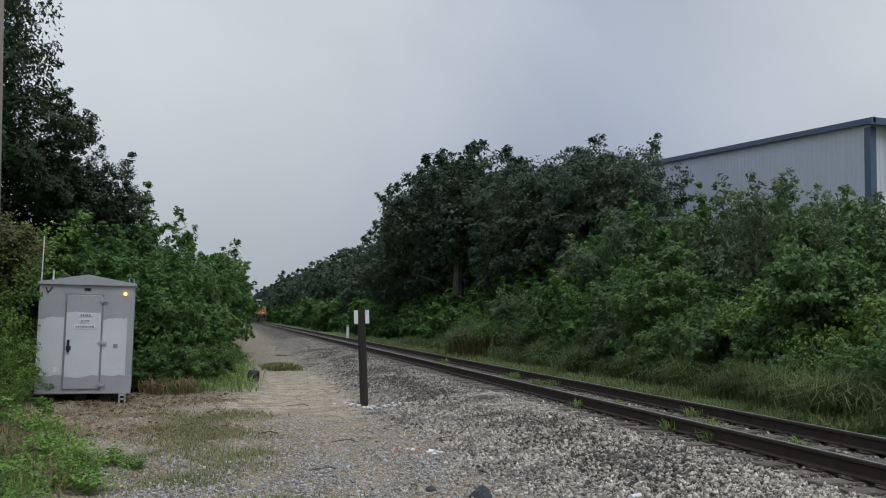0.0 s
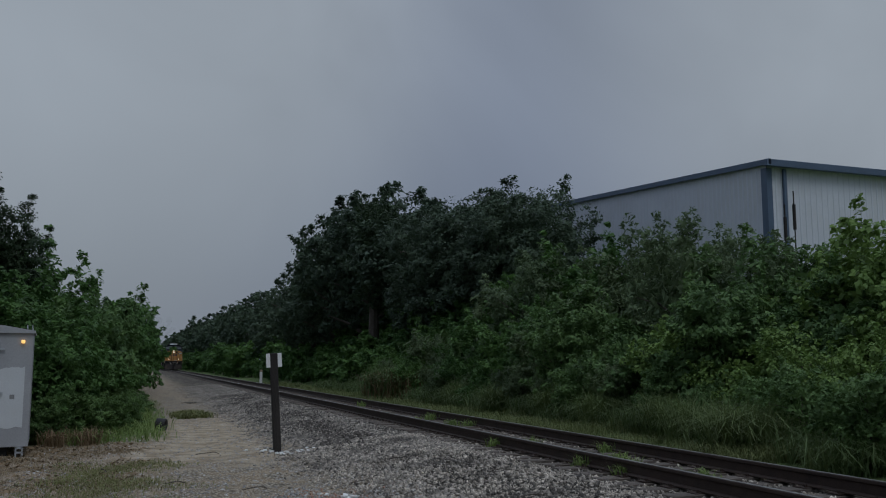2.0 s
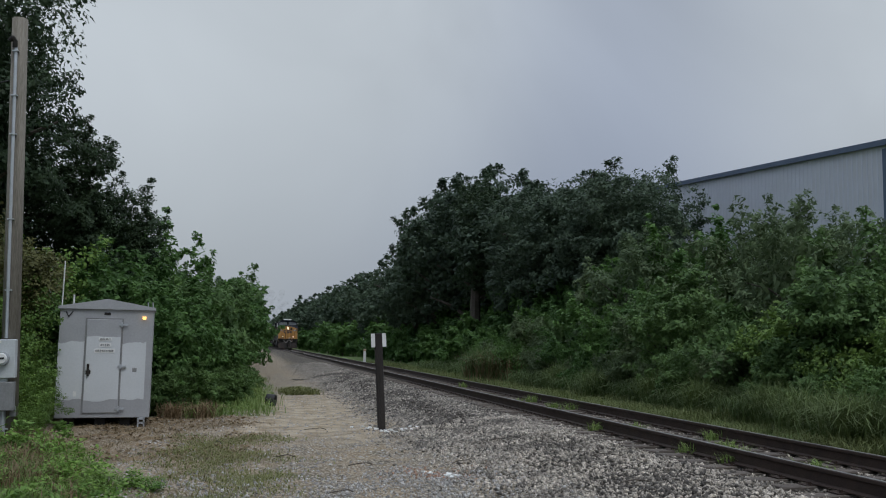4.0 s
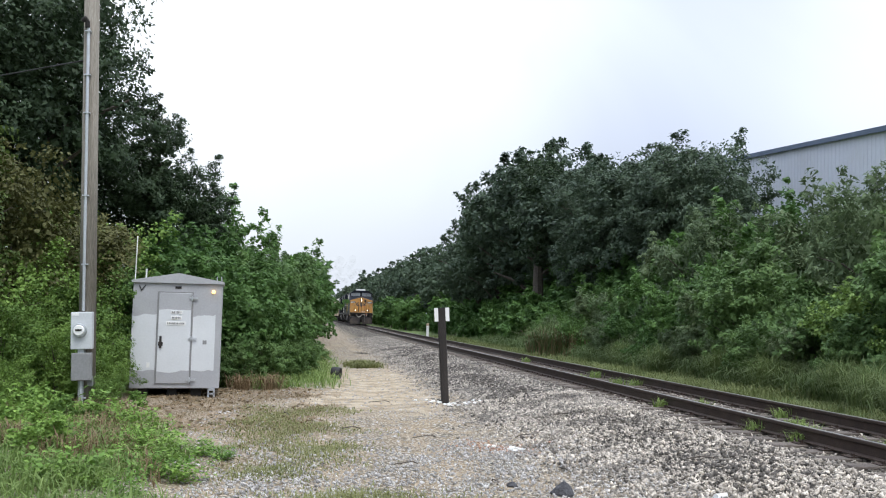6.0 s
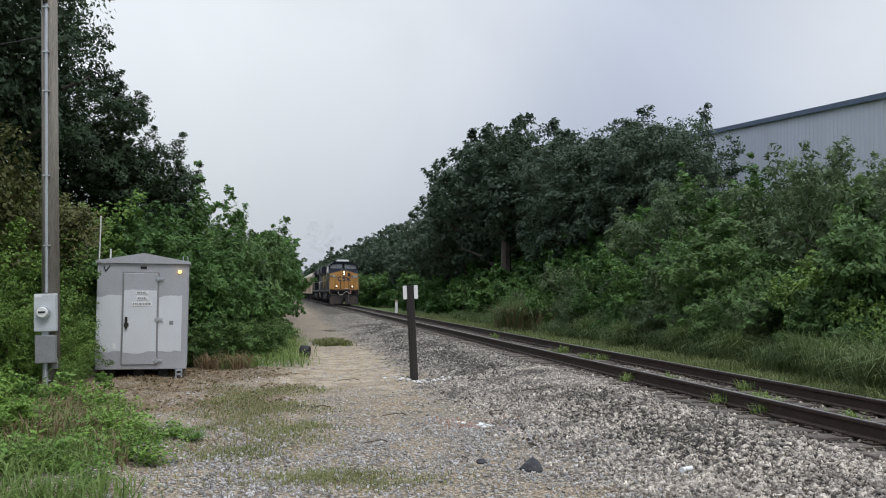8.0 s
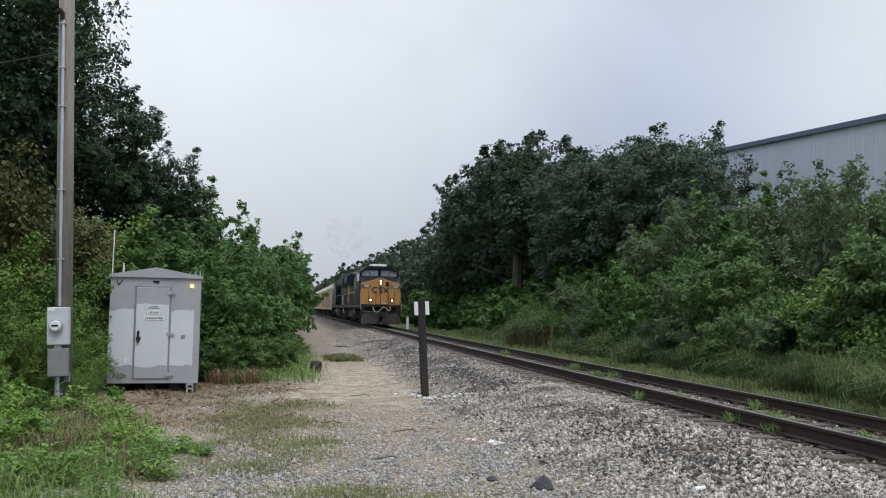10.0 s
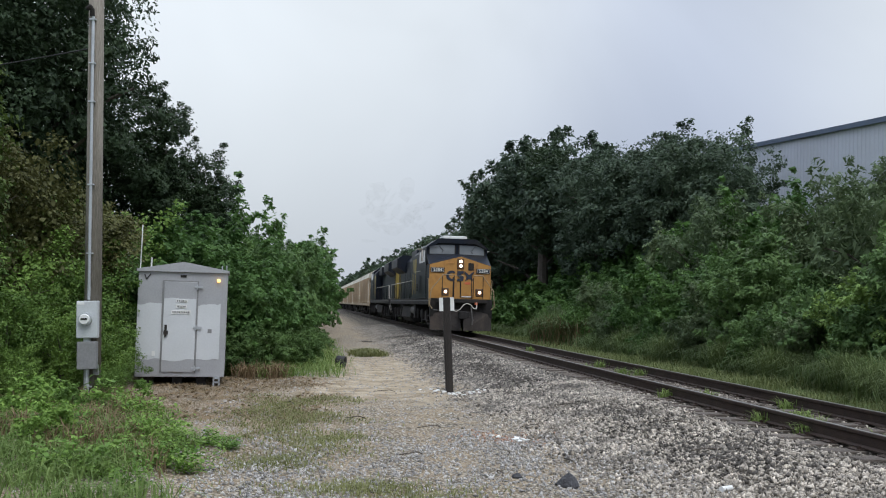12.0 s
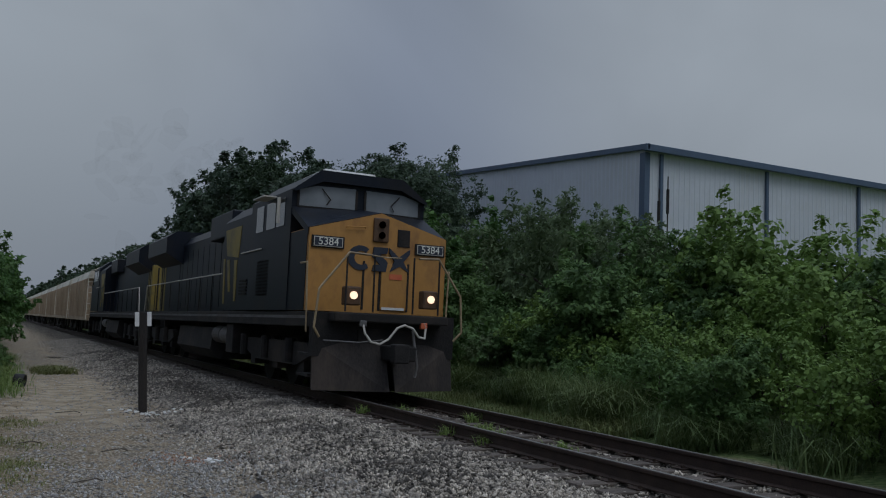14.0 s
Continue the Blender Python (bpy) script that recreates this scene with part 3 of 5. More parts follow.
def build_track():
    track = tagged(new("railway_track"), "single railway track on stone ballast with rusty rails", "railway track", kind="structure")
    for s in (-1, 1):
        x = TRACK_X + s * 0.7525
        bm = prism([(x + a, RAIL_Z - 0.189 + c) for a, c in rail_profile()], -40, 420)
        r = part("rail", bm, RAIL_STEEL, track, "rusty steel rail with a worn bright head")
        part("rail_head", boxes((x - 0.026, x + 0.026, -40, 420, RAIL_Z - 0.005, RAIL_Z)), RAIL_HEAD, r, "bright worn running surface")
    tie_me = part("tie", boxes((-1.3, 1.3, -0.115, 0.115, -0.18, 0), bevel=0.012), TIE_WOOD, track)
    rnd = random.Random(5)
    plate = boxes((-0.18, 0.18, -0.09, 0.09, 0, 0.012), (-0.13, -0.10, -0.06, -0.035, 0, 0.045), (0.10, 0.13, 0.035, 0.06, 0, 0.045))
    plate_me = part("tie_plate", plate, RAIL_STEEL, track).data
    first = True
    for i in range(140):
        y = -4 + i * 0.53 + rnd.uniform(-0.04, 0.04)
        o = tie_me if first else new("tie", tie_me.data)
        o.parent = track
        o.matrix_basis = pose(TRACK_X + rnd.uniform(-0.06, 0.06), y, RAIL_Z - 0.203 + rnd.uniform(-0.012, 0.004), rnd.uniform(-1, 1), rnd.uniform(-0.4, 0.4), rnd.uniform(-1.2, 1.2))
        first = False
        if i < 70:
            for s in (-1, 1):
                p = new("tie_plate", plate_me)
                p.parent = track
                p.matrix_basis = pose(TRACK_X + s * 0.7525, y, RAIL_Z - 0.203)
    bpy.data.objects.remove(bpy.data.objects["tie_plate"])
    bm = bmesh.new()
    for i in range(600):
        y = 70.3 + i * 0.55
        box(bm, TRACK_X - 1.3, TRACK_X + 1.3, y - 0.11, y + 0.11, 0.15, RAIL_Z - 0.2)
    tagged(part("far_ties", bm, TIE_WOOD, track), "weathered wooden ties further along the track", kind="stuff")
    return track


build_track()


def stone_shapes(n, scale):
    """n lumps of eight faces, as triangles."""
    o = np.array([[1, 0, 0], [0, 1, 0], [-1, 0, 0], [0, -1, 0], [0, 0, 1], [0, 0, -1]], float)
    f = np.array([[0, 1, 4], [1, 2, 4], [2, 3, 4], [3, 0, 4], [1, 0, 5], [2, 1, 5], [3, 2, 5], [0, 3, 5]])
    v = o[None] * RNG.uniform(0.55, 1.15, (n, 6, 1)) + RNG.normal(0, 0.22, (n, 6, 3))
    q = unit(RNG.normal(0, 1, (n, 4)))
    w, x, y, z = q.T
    r = np.stack([np.stack([1 - 2 * (y * y + z * z), 2 * (x * y - z * w), 2 * (x * z + y * w)], -1),
                  np.stack([2 * (x * y + z * w), 1 - 2 * (x * x + z * z), 2 * (y * z - x * w)], -1),
                  np.stack([2 * (x * z - y * w), 2 * (y * z + x * w), 1 - 2 * (x * x + y * y)], -1)], 1)
    v = np.einsum("nij,nkj->nki", r, v * np.array([1, 0.8, 0.65])) * scale[:, None, None]
    return v, f


def stone_caps(n, scale):
    """n low stones of four faces, for those that lie bedded further off."""
    o = np.array([[1, 0, -0.35], [0, 1, -0.35], [-1, 0, -0.35], [0, -1, -0.35], [0, 0, 0.4]], float)
    f = np.array([[0, 1, 4], [1, 2, 4], [2, 3, 4], [3, 0, 4]])
    v = o[None] * RNG.uniform(0.65, 1.25, (n, 5, 1)) + RNG.normal(0, 1, (n, 5, 3)) * np.array([0.3, 0.3, 0.1])
    a = RNG.uniform(0, 2 * np.pi, n)
    c, s = np.cos(a)[:, None], np.sin(a)[:, None]
    v = np.stack([c * v[..., 0] - s * v[..., 1], s * v[..., 0] + c * v[..., 1], v[..., 2]], -1)
    return v * scale[:, None, None], f


def scatter_stones(name, x, y, size, label, mat, caps=False):
    n = len(x)
    v, f = stone_caps(n, size) if caps else stone_shapes(n, size)
    nv, nf = v.shape[1], len(f)
    z = height(x, y) + size * 0.25
    v += np.stack([x, y, z], -1)[:, None, :]
    me = bpy.data.meshes.new(name)
    me.vertices.add(n * nv)
    me.vertices.foreach_set("co", v.astype(np.float32).ravel())
    idx = (f[None] + nv * np.arange(n)[:, None, None]).astype(np.int32)
    me.loops.add(n * nf * 3)
    me.loops.foreach_set("vertex_index", idx.ravel())
    me.polygons.add(n * nf)
    me.polygons.foreach_set("loop_start", np.arange(0, n * nf * 3, 3, dtype=np.int32))
    me.update(calc_edges=True)
    me.materials.append(mat)
    return tagged(new(name, me), label, "ballast", kind="stuff")


RNG = np.random.default_rng(11)
def shoulder(n):
    """Places across the road's edge, the ballast shoulder and the bed between the rails."""
    return np.where(RNG.random(n) < 0.2, RNG.normal(3.5, 0.4, n), np.where(RNG.random(n) < 0.26, RNG.uniform(5.7, 9.1, n), RNG.uniform(3.5, 5.75, n)))


ny = 6 + 12 * RNG.random(30000) ** 1.2
scatter_stones("ballast_stones", shoulder(30000), ny, 0.015 + 0.032 * RNG.random(30000) ** 1.7, "loose grey crushed stone ballast beside the rails", STONE)
ny = 15 + 50 * RNG.random(44000) ** 2.0
scatter_stones("far_ballast_stones", shoulder(44000), ny, 0.022 + 0.034 * RNG.random(44000) ** 1.9, "grey crushed stone ballast further along the rails", STONE, True)
cy = 8.5 + 36 * RNG.random(130) ** 1.4
cx = RNG.normal(4.5, 0.5, 130)
k = RNG.integers(0, 130, 9000)
scatter_stones("stained_ballast_stones", cx[k] + RNG.normal(0, 0.22, 9000), cy[k] + RNG.normal(0, 0.45, 9000), 0.018 + 0.034 * RNG.random(9000) ** 1.6, "dark oil-stained ballast in patches along the shoulder", STAINED_STONE)
nx, ny = RNG.uniform(-1.6, 3.3, 7000), 11 + 34 * RNG.random(7000) ** 1.6
scatter_stones("road_pebbles", nx, ny, 0.012 + 0.024 * RNG.random(7000) ** 2, "scattered grey pebbles on the sandy service road", ROAD_STONE, True)
ny = 6.5 + 5.5 * RNG.random(20000) + 9 * RNG.random(20000) ** 5
gx = np.where(RNG.random(20000) < 0.25, RNG.normal(-0.6, 0.7, 20000), RNG.uniform(-0.6, 4.0, 20000))
keep = ny < 10.4 + 1.6 * np.clip(gx - 1.0, 0, 3) + RNG.normal(0, 0.7, 20000)
scatter_stones("road_gravel", gx[keep], ny[keep], (0.009 + 0.024 * RNG.random(20000) ** 2)[keep], "pale crushed gravel on the service road", ROAD_STONE)


# ---- warehouse ----
def build_warehouse():
    wh = tagged(new("warehouse"), "grey ribbed metal warehouse with slate blue trim", "building")
    cx, cy, eave, depth, wide = 25.0, 29.8, 10.17, 44.0, 46.0
    ridge = eave + 1.75
    front = part("wall", boxes((cx, cx + wide, cy, cy + 0.2, 0, eave)), WALL_METAL, wh, "ribbed grey steel wall with downspouts")
    gable = part("wall", prism([(cy + 0.2, 0), (cy + 0.2, eave), (cy + 22.5, ridge - 0.05), (cy + depth, eave), (cy + depth, 0)], cx, cx + 0.2, axis="x"), WALL_METAL, wh, "shaded ribbed grey gable wall")
    rib_me = part("rib", prism([(-0.055, 0), (-0.03, -0.022), (0.03, -0.022), (0.055, 0)], 0, 1), WALL_METAL, front)
    for i in range(int(wide / 0.305)):
        r = new("rib", rib_me.data)
        r.parent = front
        r.matrix_basis = Matrix.Translation((cx + 0.15 + i * 0.305, cy, 0)) @ Matrix(((1, 0, 0, 0), (0, 0, 1, 0), (0, eave, 0, 0), (0, 0, 0, 1)))
    for i in range(int((depth - 0.4) / 0.305)):
        y = cy + 0.35 + i * 0.305
        z = ridge - 0.05 - 1.70 * abs(y - cy - 22.5) / 22.3
        r = new("rib", rib_me.data)
        r.parent = gable
        r.matrix_basis = Matrix.Translation((cx, y, 0)) @ Matrix(((0, 0, 1, 0), (1, 0, 0, 0), (0, z, 0, 0), (0, 0, 0, 1)))
    bpy.data.objects.remove(rib_me)
    part("roof", prism([(cy - 0.25, eave), (cy - 0.25, eave + 0.12), (cy + 22.5, ridge + 0.12), (cy + 45, eave + 0.12), (cy + 45, eave), (cy + 22.5, ridge)], cx - 0.1, cx + wide, axis="x"), WALL_METAL, wh, "low pitched grey metal roof")
    part("gutter", boxes((cx - 0.3, cx + wide, cy - 0.42, cy - 0.24, eave - 0.16, eave + 0.14), bevel=0.02), TRIM_BLUE, wh, "slate blue gutter")
    part("rake_trim", prism([(cy - 0.42, eave - 0.09), (cy - 0.42, eave + 0.15), (cy + 22.5, ridge + 0.15), (cy + 45, eave + 0.15), (cy + 45, eave - 0.09), (cy + 22.5, ridge - 0.09)], cx - 0.2, cx - 0.1, axis="x"), TRIM_BLUE, wh, "slate blue rake trim")
    part("corner_trim", boxes((cx - 0.06, cx + 0.22, cy - 0.06, cy + 0.3, 0, eave - 0.16)), TRIM_BLUE, wh, "slate blue corner trim")
    for k in range(7):
        x = cx + 0.75 + k * 6.45
        part("downspout", boxes((x, x + 0.16, cy - 0.16, cy - 0.036, 0.1, eave - 0.16), bevel=0.02), TRIM_BLUE, wh, "slate blue downspout")
    return wh


build_warehouse()


def build_masts():
    for x, y, h in ((21.75, 24.6, 6.9), (21.34, 24.6, 6.4)):
        bm = pipe([(0, 0, 0), (0, 0, h)], 0.022)
        box(bm, -0.04, 0.04, -0.04, 0.04, h * 0.80, h * 0.93)
        ob = tagged(part("antenna_mast", bm, UNDER), "thin dark antenna mast rising from the bushes", "mast", "masts by the warehouse")
        ob.matrix_basis = pose(x, y, height(x, y) - 0.1)


build_masts()

# ---- trees and shrubs ----
OAKS = [oak(s, 0.145, 46, 14, 26) for s in (1, 2, 3)]
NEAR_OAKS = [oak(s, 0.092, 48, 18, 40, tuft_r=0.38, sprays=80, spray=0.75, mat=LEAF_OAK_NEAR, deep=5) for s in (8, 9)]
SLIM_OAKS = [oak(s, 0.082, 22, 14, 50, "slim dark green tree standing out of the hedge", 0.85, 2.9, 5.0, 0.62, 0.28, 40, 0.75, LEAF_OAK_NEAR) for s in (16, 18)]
MID_OAKS = [oak(s, 0.2, 46, 12, 17) for s in (6, 7)]
FAR_OAKS = [oak(s, 0.36, 40, 8, 9, "distant dark green tree by the line", sprays=30) for s in (4, 5)]
FAINT_OAKS = [oak(s, 0.62, 28, 5, 7, "far dark green tree by the line", sprays=12) for s in (24, 25)]
BRIGHT = [shrub(s, LEAF_SHRUB, 0.115, lobes=19, tufts=12, per=22) for s in (11, 12, 13)]
SUNNY = [shrub(s, LEAF_SUNNY, 0.115, 1.2, 1.45, 17, 12, 12, 0.55, "bright green shrub with leaves coloured as if lit beside the track", True) for s in (71, 72, 73)]
DULL = [shrub(s, LEAF_DULL, 0.11, 1.05, 1.75, 24, 11, 18, 0.36, "olive green shrub with narrow leaves on the bank", lobe_r=0.42, sprays=60, spray=0.42) for s in (21, 22)]
VINES = [shrub(s, LEAF_VINE, 0.068, 1.3, 1.5, 24, 11, 22, 0.6, "yellow green vines tangled over undergrowth", True, tuft_r=0.26) for s in (31, 32)]
DRAPED = [shrub(s, m, 0.062, 1.15, 2.75, 34, 13, 24, 0.6, "tall tree stump draped in yellowing green vines", True, 0.48, 0.26, 50, 0.4) for s, m in ((33, LEAF_DRAPED), (34, VINE_DRY))]
VINES_SMALL = [shrub(s, LEAF_VINE, 0.20, 1.3, 1.2, 12, 6, 13, 0.6, "bushy weed with small green leaves near the pole", True, sprays=5) for s in (61, 62)]
BRIGHT_SMALL = [shrub(s, LEAF_WEED, 0.19, 1.3, 1.2, 12, 7, 17, 0.6, "leafy green weed at the foot of the pole", True, sprays=5) for s in (63, 64)]
FAR_SHRUBS = [shrub(s, LEAF_DEEP, 0.26, 1.2, 1.55, 20, 8, 9, 0.55, "distant green shrub along the line", sprays=14) for s in (14, 15)]
DEEP = [shrub(s, LEAF_DEEP, 0.118, label="deep green leafy shrub in a dense hedge", lobes=19, tufts=12, per=20, sprays=34, spray=0.6) for s in (51, 52)]
PR = random.Random(17)

# dark oaks behind the bank
for x, y, s, tall in ((18.9, 39.8, 1.02, 1.04), (17.9, 43, 1.1, 1.02), (16.9, 47, 1.1, 1.0), (18.9, 42.6, 1.06, 1.04)):
    put(OAKS, x, y, s, tall, PR)
for x, y, s, tall in ((18.5, 50, 1.25, 1.0), (17.4, 53.5, 1.22, 1.0), (17.4, 58, 1.33, 1.05), (16.6, 62, 1.37, 1.08), (16.2, 67, 1.28, 1.04), (15.6, 72, 1.25, 1.0), (15.2, 78, 1.2, 1.0), (15.0, 84, 1.05, 1.0)):
    put(MID_OAKS, x, y, s, tall, PR)
put(SLIM_OAKS, 15.0, 56.5, 1.5, 0.98, PR)
# far woods along the line
for k in range(22):
    y = 98 + k * 5.0
    put(FAR_OAKS, 15.5 + PR.uniform(-1.2, 2.0) + 0.006 * y, y, PR.uniform(0.95, 1.2) * (0.72 if k < 3 else 1.0), 1.0, PR)
for k in range(34):
    y = 206 + k * 7.0
    put(FAINT_OAKS, 15.6 + PR.uniform(-1.5, 2.5), y, PR.uniform(1.05, 1.35), 1.0, PR)
for k in range(10):
    put(FAINT_OAKS, -5.5 + PR.uniform(-2, 1), 160 + k * 24, PR.uniform(0.6, 0.8), 1.0, PR)

# shrub rows on the far side of the track
y = 5.0
while y < 100:
    near, far_part = y < 46, y > 34
    out = 1.0 if 13.5 < y < 45 else 0.0
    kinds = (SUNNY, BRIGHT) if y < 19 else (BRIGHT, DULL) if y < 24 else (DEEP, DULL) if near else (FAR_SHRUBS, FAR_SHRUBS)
    if near:
        put(kinds[PR.random() < 0.5], 10.9 + out + PR.uniform(-0.25, 0.35), y, PR.uniform(0.35, 0.62), 1.0, PR)
    put(kinds[PR.random() < 0.3], 12.2 + 0.6 * out + PR.uniform(-0.5, 0.5) + 0.004 * y, y + 0.3, (0.72 if far_part else 0.88) * PR.uniform(0.72, 1.15), 1.0, PR)
    put(DEEP if far_part and near else kinds[PR.random() < 0.4], 14.3 + 0.3 * out + PR.uniform(-0.5, 0.5), y + 0.9, (0.92 if far_part else 1.1) * PR.uniform(0.72, 1.12), 1.0, PR)
    if 9 < y < 37:
        put(kinds[PR.random() < 0.6], 16.6 + PR.uniform(-0.6, 0.6), y + 0.3, (1.0 + 0.016 * max(0, y - 10) + (0.07 if y > 15 else 0)) * PR.uniform(0.85, 1.08), 1.04, PR)
    y += 1.9 if near else 3.2
for k in range(20):
    put(FAR_SHRUBS, 17.0 + PR.uniform(-0.8, 0.8), 42 + k * 3.0, PR.uniform(1.1, 1.5), 1.0, PR)
# taller bushes that stand out of the row
for x, y, s, tall in ((14.6, 31.5, 1.42, 1.34), (14.6, 21.3, 1.35, 1.3), (15.2, 34.5, 1.3, 1.1), (16.5, 19.5, 1.3, 1.05), (17.2, 23.5, 1.3, 1.25), (17.0, 27.5, 1.38, 1.2)):
    put(DULL, x, y, s, tall, PR)
for x, y, s, tall in ((13.1, 26.4, 1.0, 1.1), (13.4, 34.0, 1.05, 1.05), (12.9, 38.5, 0.95, 1.0), (13.2, 17.6, 0.98, 1.12)):
    put(BRIGHT, x, y, s, tall, PR)
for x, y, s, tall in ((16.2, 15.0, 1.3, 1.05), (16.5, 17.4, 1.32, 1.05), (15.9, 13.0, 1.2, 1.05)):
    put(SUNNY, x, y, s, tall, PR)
for k in range(22):
    put(FAR_SHRUBS, 11.8 + PR.uniform(-0.5, 1.0), 102 + k * 7, PR.uniform(1.2, 1.5), 0.85, PR)

# hedge on the near side of the track, left of the road
for x, y, s in ((-1.9, 22.4, 0.84), (-0.9, 24.4, 0.88), (-2.4, 25.0, 1.0), (-0.5, 27.0, 1.02), (-2.6, 28.2, 1.2), (-0.6, 29.8, 1.12), (-0.3, 32.6, 1.16), (-2.3, 33.0, 1.28), (-0.2, 35.6, 1.18),
                (-2.0, 38.0, 1.32), (0.0, 39.0, 1.18), (0.0, 42.5, 1.2), (0.0, 46.5, 1.15), (0.1, 51, 1.2), (0.2, 56, 1.25), (0.3, 62, 1.3), (0.4, 69, 1.3), (0.5, 77, 1.35), (0.4, 86, 1.4), (0.0, 96, 1.4), (-0.5, 108, 1.5), (-0.6, 122, 1.5)):
    put((DEEP if PR.random() < 0.65 else BRIGHT) if y < 48 else FAR_SHRUBS, x - (0.55 if y > 23 else 0.1), y, s * PR.uniform(0.95, 1.1), PR.uniform(1.0, 1.22), PR)
for x, y, s in ((-4.55, 18.2, 0.8), (-4.2, 20.6, 0.9), (-5.2, 19.2, 1.0), (-5.6, 17.4, 0.95), (-6.4, 15.6, 0.9), (-7.0, 13.6, 0.9), (-4.9, 22.5, 1.25), (-6.4, 20.6, 1.3), (-3.4, 22.6, 1.0)):
    put(VINES if x < -4.4 else DEEP, x, y, s, 1.0, PR)
for x, y, s in ((-3.95, 17.3, 0.52), (-3.9, 16.4, 0.42), (-3.75, 18.0, 0.34), (-4.25, 16.0, 0.5), (-3.25, 15.3, 0.22), (-3.55, 16.8, 0.26), (-4.55, 16.6, 0.55), (-5.1, 15.9, 0.62), (-5.7, 15.2, 0.62), (-4.15, 17.4, 0.45), (-5.2, 14.4, 0.4), (-4.6, 14.9, 0.3)):
    put(VINES, x, y, s, 1.05, PR)
for x, y, s in ((-1.5, 21.5, 0.40), (-0.95, 22.3, 0.42), (-0.4, 23.4, 0.36), (-2.0, 21.2, 0.34), (-0.1, 25.2, 0.36), (0.0, 27.2, 0.4)):
    put(BRIGHT, x, y, s, 0.95, PR)
for x, y, s, tall in ((-5.7, 18.2, 1.2, 1.22), (-6.9, 17.0, 1.22, 1.25), (-7.6, 19.2, 1.25, 1.25), (-4.9, 20.2, 1.05, 1.0), (-8.2, 16.0, 1.2, 1.2)):
    put(DRAPED, x, y, s, tall, PR)
for x, y, s, tall in ((-8.75, 26.0, 1.2, 1.14), (-7.3, 28.6, 0.9, 0.98), (-11.4, 22.5, 1.1, 1.1)):
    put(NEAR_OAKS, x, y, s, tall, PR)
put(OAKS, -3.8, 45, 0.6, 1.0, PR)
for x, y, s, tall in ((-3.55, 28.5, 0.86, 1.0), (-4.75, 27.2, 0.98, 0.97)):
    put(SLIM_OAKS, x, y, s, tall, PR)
for group in (SUNNY, OAKS, NEAR_OAKS, SLIM_OAKS, MID_OAKS, FAR_OAKS, FAINT_OAKS, FAR_SHRUBS, DEEP, BRIGHT, DULL, VINES, DRAPED):
    for ob in group:
        for c in ob.children_recursive:
            bpy.data.objects.remove(c)
        bpy.data.objects.remove(ob)


# ---- grass and weeds ----
def blades(x, y, tall, bend=0.5, wide=0.012):
    n = len(x)
    a = RNG.uniform(0, 2 * np.pi, n)
    d = np.stack([np.cos(a), np.sin(a), np.zeros(n)], -1)
    s = np.stack([-d[:, 1], d[:, 0], np.zeros(n)], -1) * wide * RNG.uniform(0.6, 1.4, n)[:, None]
    p = np.stack([x, y, height(x, y) - 0.01], -1)
    t = (tall * RNG.uniform(0.5, 1.2, n))[:, None]
    up = np.array([0, 0, 1.0])
    k = (bend * RNG.uniform(0.2, 1.2, n))[:, None]
    m = p + up * t * 0.6 + d * t * k * 0.32
    e = p + up * t * np.clip(1 - 0.45 * k, 0.25, 1) + d * t * k
    return np.concatenate([np.stack([p - s, p + s, m + s * 0.8, m - s * 0.8], 1).reshape(-1, 3), np.stack([m - s * 0.8, m + s * 0.8, e + s * 0.1, e - s * 0.1], 1).reshape(-1, 3)])


def clumped(n, x0, x1, y0, y1, clumps, spread):
    cx, cy = RNG.uniform(x0, x1, clumps), RNG.uniform(y0, y1, clumps)
    k = RNG.integers(0, clumps, n)
    return cx[k] + RNG.normal(0, spread, n), cy[k] + RNG.normal(0, spread, n)


RNG = np.random.default_rng(23)
x, y = clumped(24000, 9.9, 12.6, 8, 56, 250, 0.2)
x = np.where((y > 14) & (x < 11.3), x + 1.2, x)
tagged(new("tall_grass", quads("tall_grass", blades(x, y, 0.8, 1.4, 0.009), TALL_GRASS)), "tall arching green grass along the far verge", "grass", kind="stuff")
x, y = 9.3 + 2.5 * RNG.random(17000) ** 1.2, 12 + 60 * RNG.random(17000) ** 1.4
tagged(new("verge_grass", quads("verge_grass", blades(x, y, 0.20 + 0.2 * np.clip(np.sin(y * 2.1) + np.sin(y * 0.83 + x), 0, 1), 1.3, 0.008), VERGE_GRASS)), "short pale green grass beside the far rail", "grass", kind="stuff")
x, y = clumped(9000, -2.2, 0.6, 20.4, 40, 260, 0.25)
keep = (y > 20.7 + 0.4 * np.sin(x * 2.3)) & (np.hypot(x - 0.95, y - 24.0) > 0.5)
tagged(new("hedge_grass", quads("hedge_grass", blades(x[keep], y[keep], 0.40, 1.5, 0.009), LUSH_GRASS)), "soft green grass at the foot of the hedge", "grass", kind="stuff")
x, y = clumped(17000, -6.5, -1.0, 7.6, 14.5, 170, 0.22)
keep = x < -1.0 - 0.26 * (y - 8.5) + 0.3 * np.sin(y * 3)
tagged(new("weed_grass", quads("weed_grass", blades(x[keep], y[keep], 0.33, 1.4, 0.007), LUSH_GRASS)), "long bright green grass among the weeds", "grass", kind="stuff")
x, y = clumped(4500, -3.8, 0.2, 10.0, 20.0, 60, 0.3)
tagged(new("dry_grass", quads("dry_grass", blades(x, y, 0.08, 1.6, 0.006), DRY_GRASS)), "dry brown grass and dead stalks on the soil", "grass", kind="stuff")
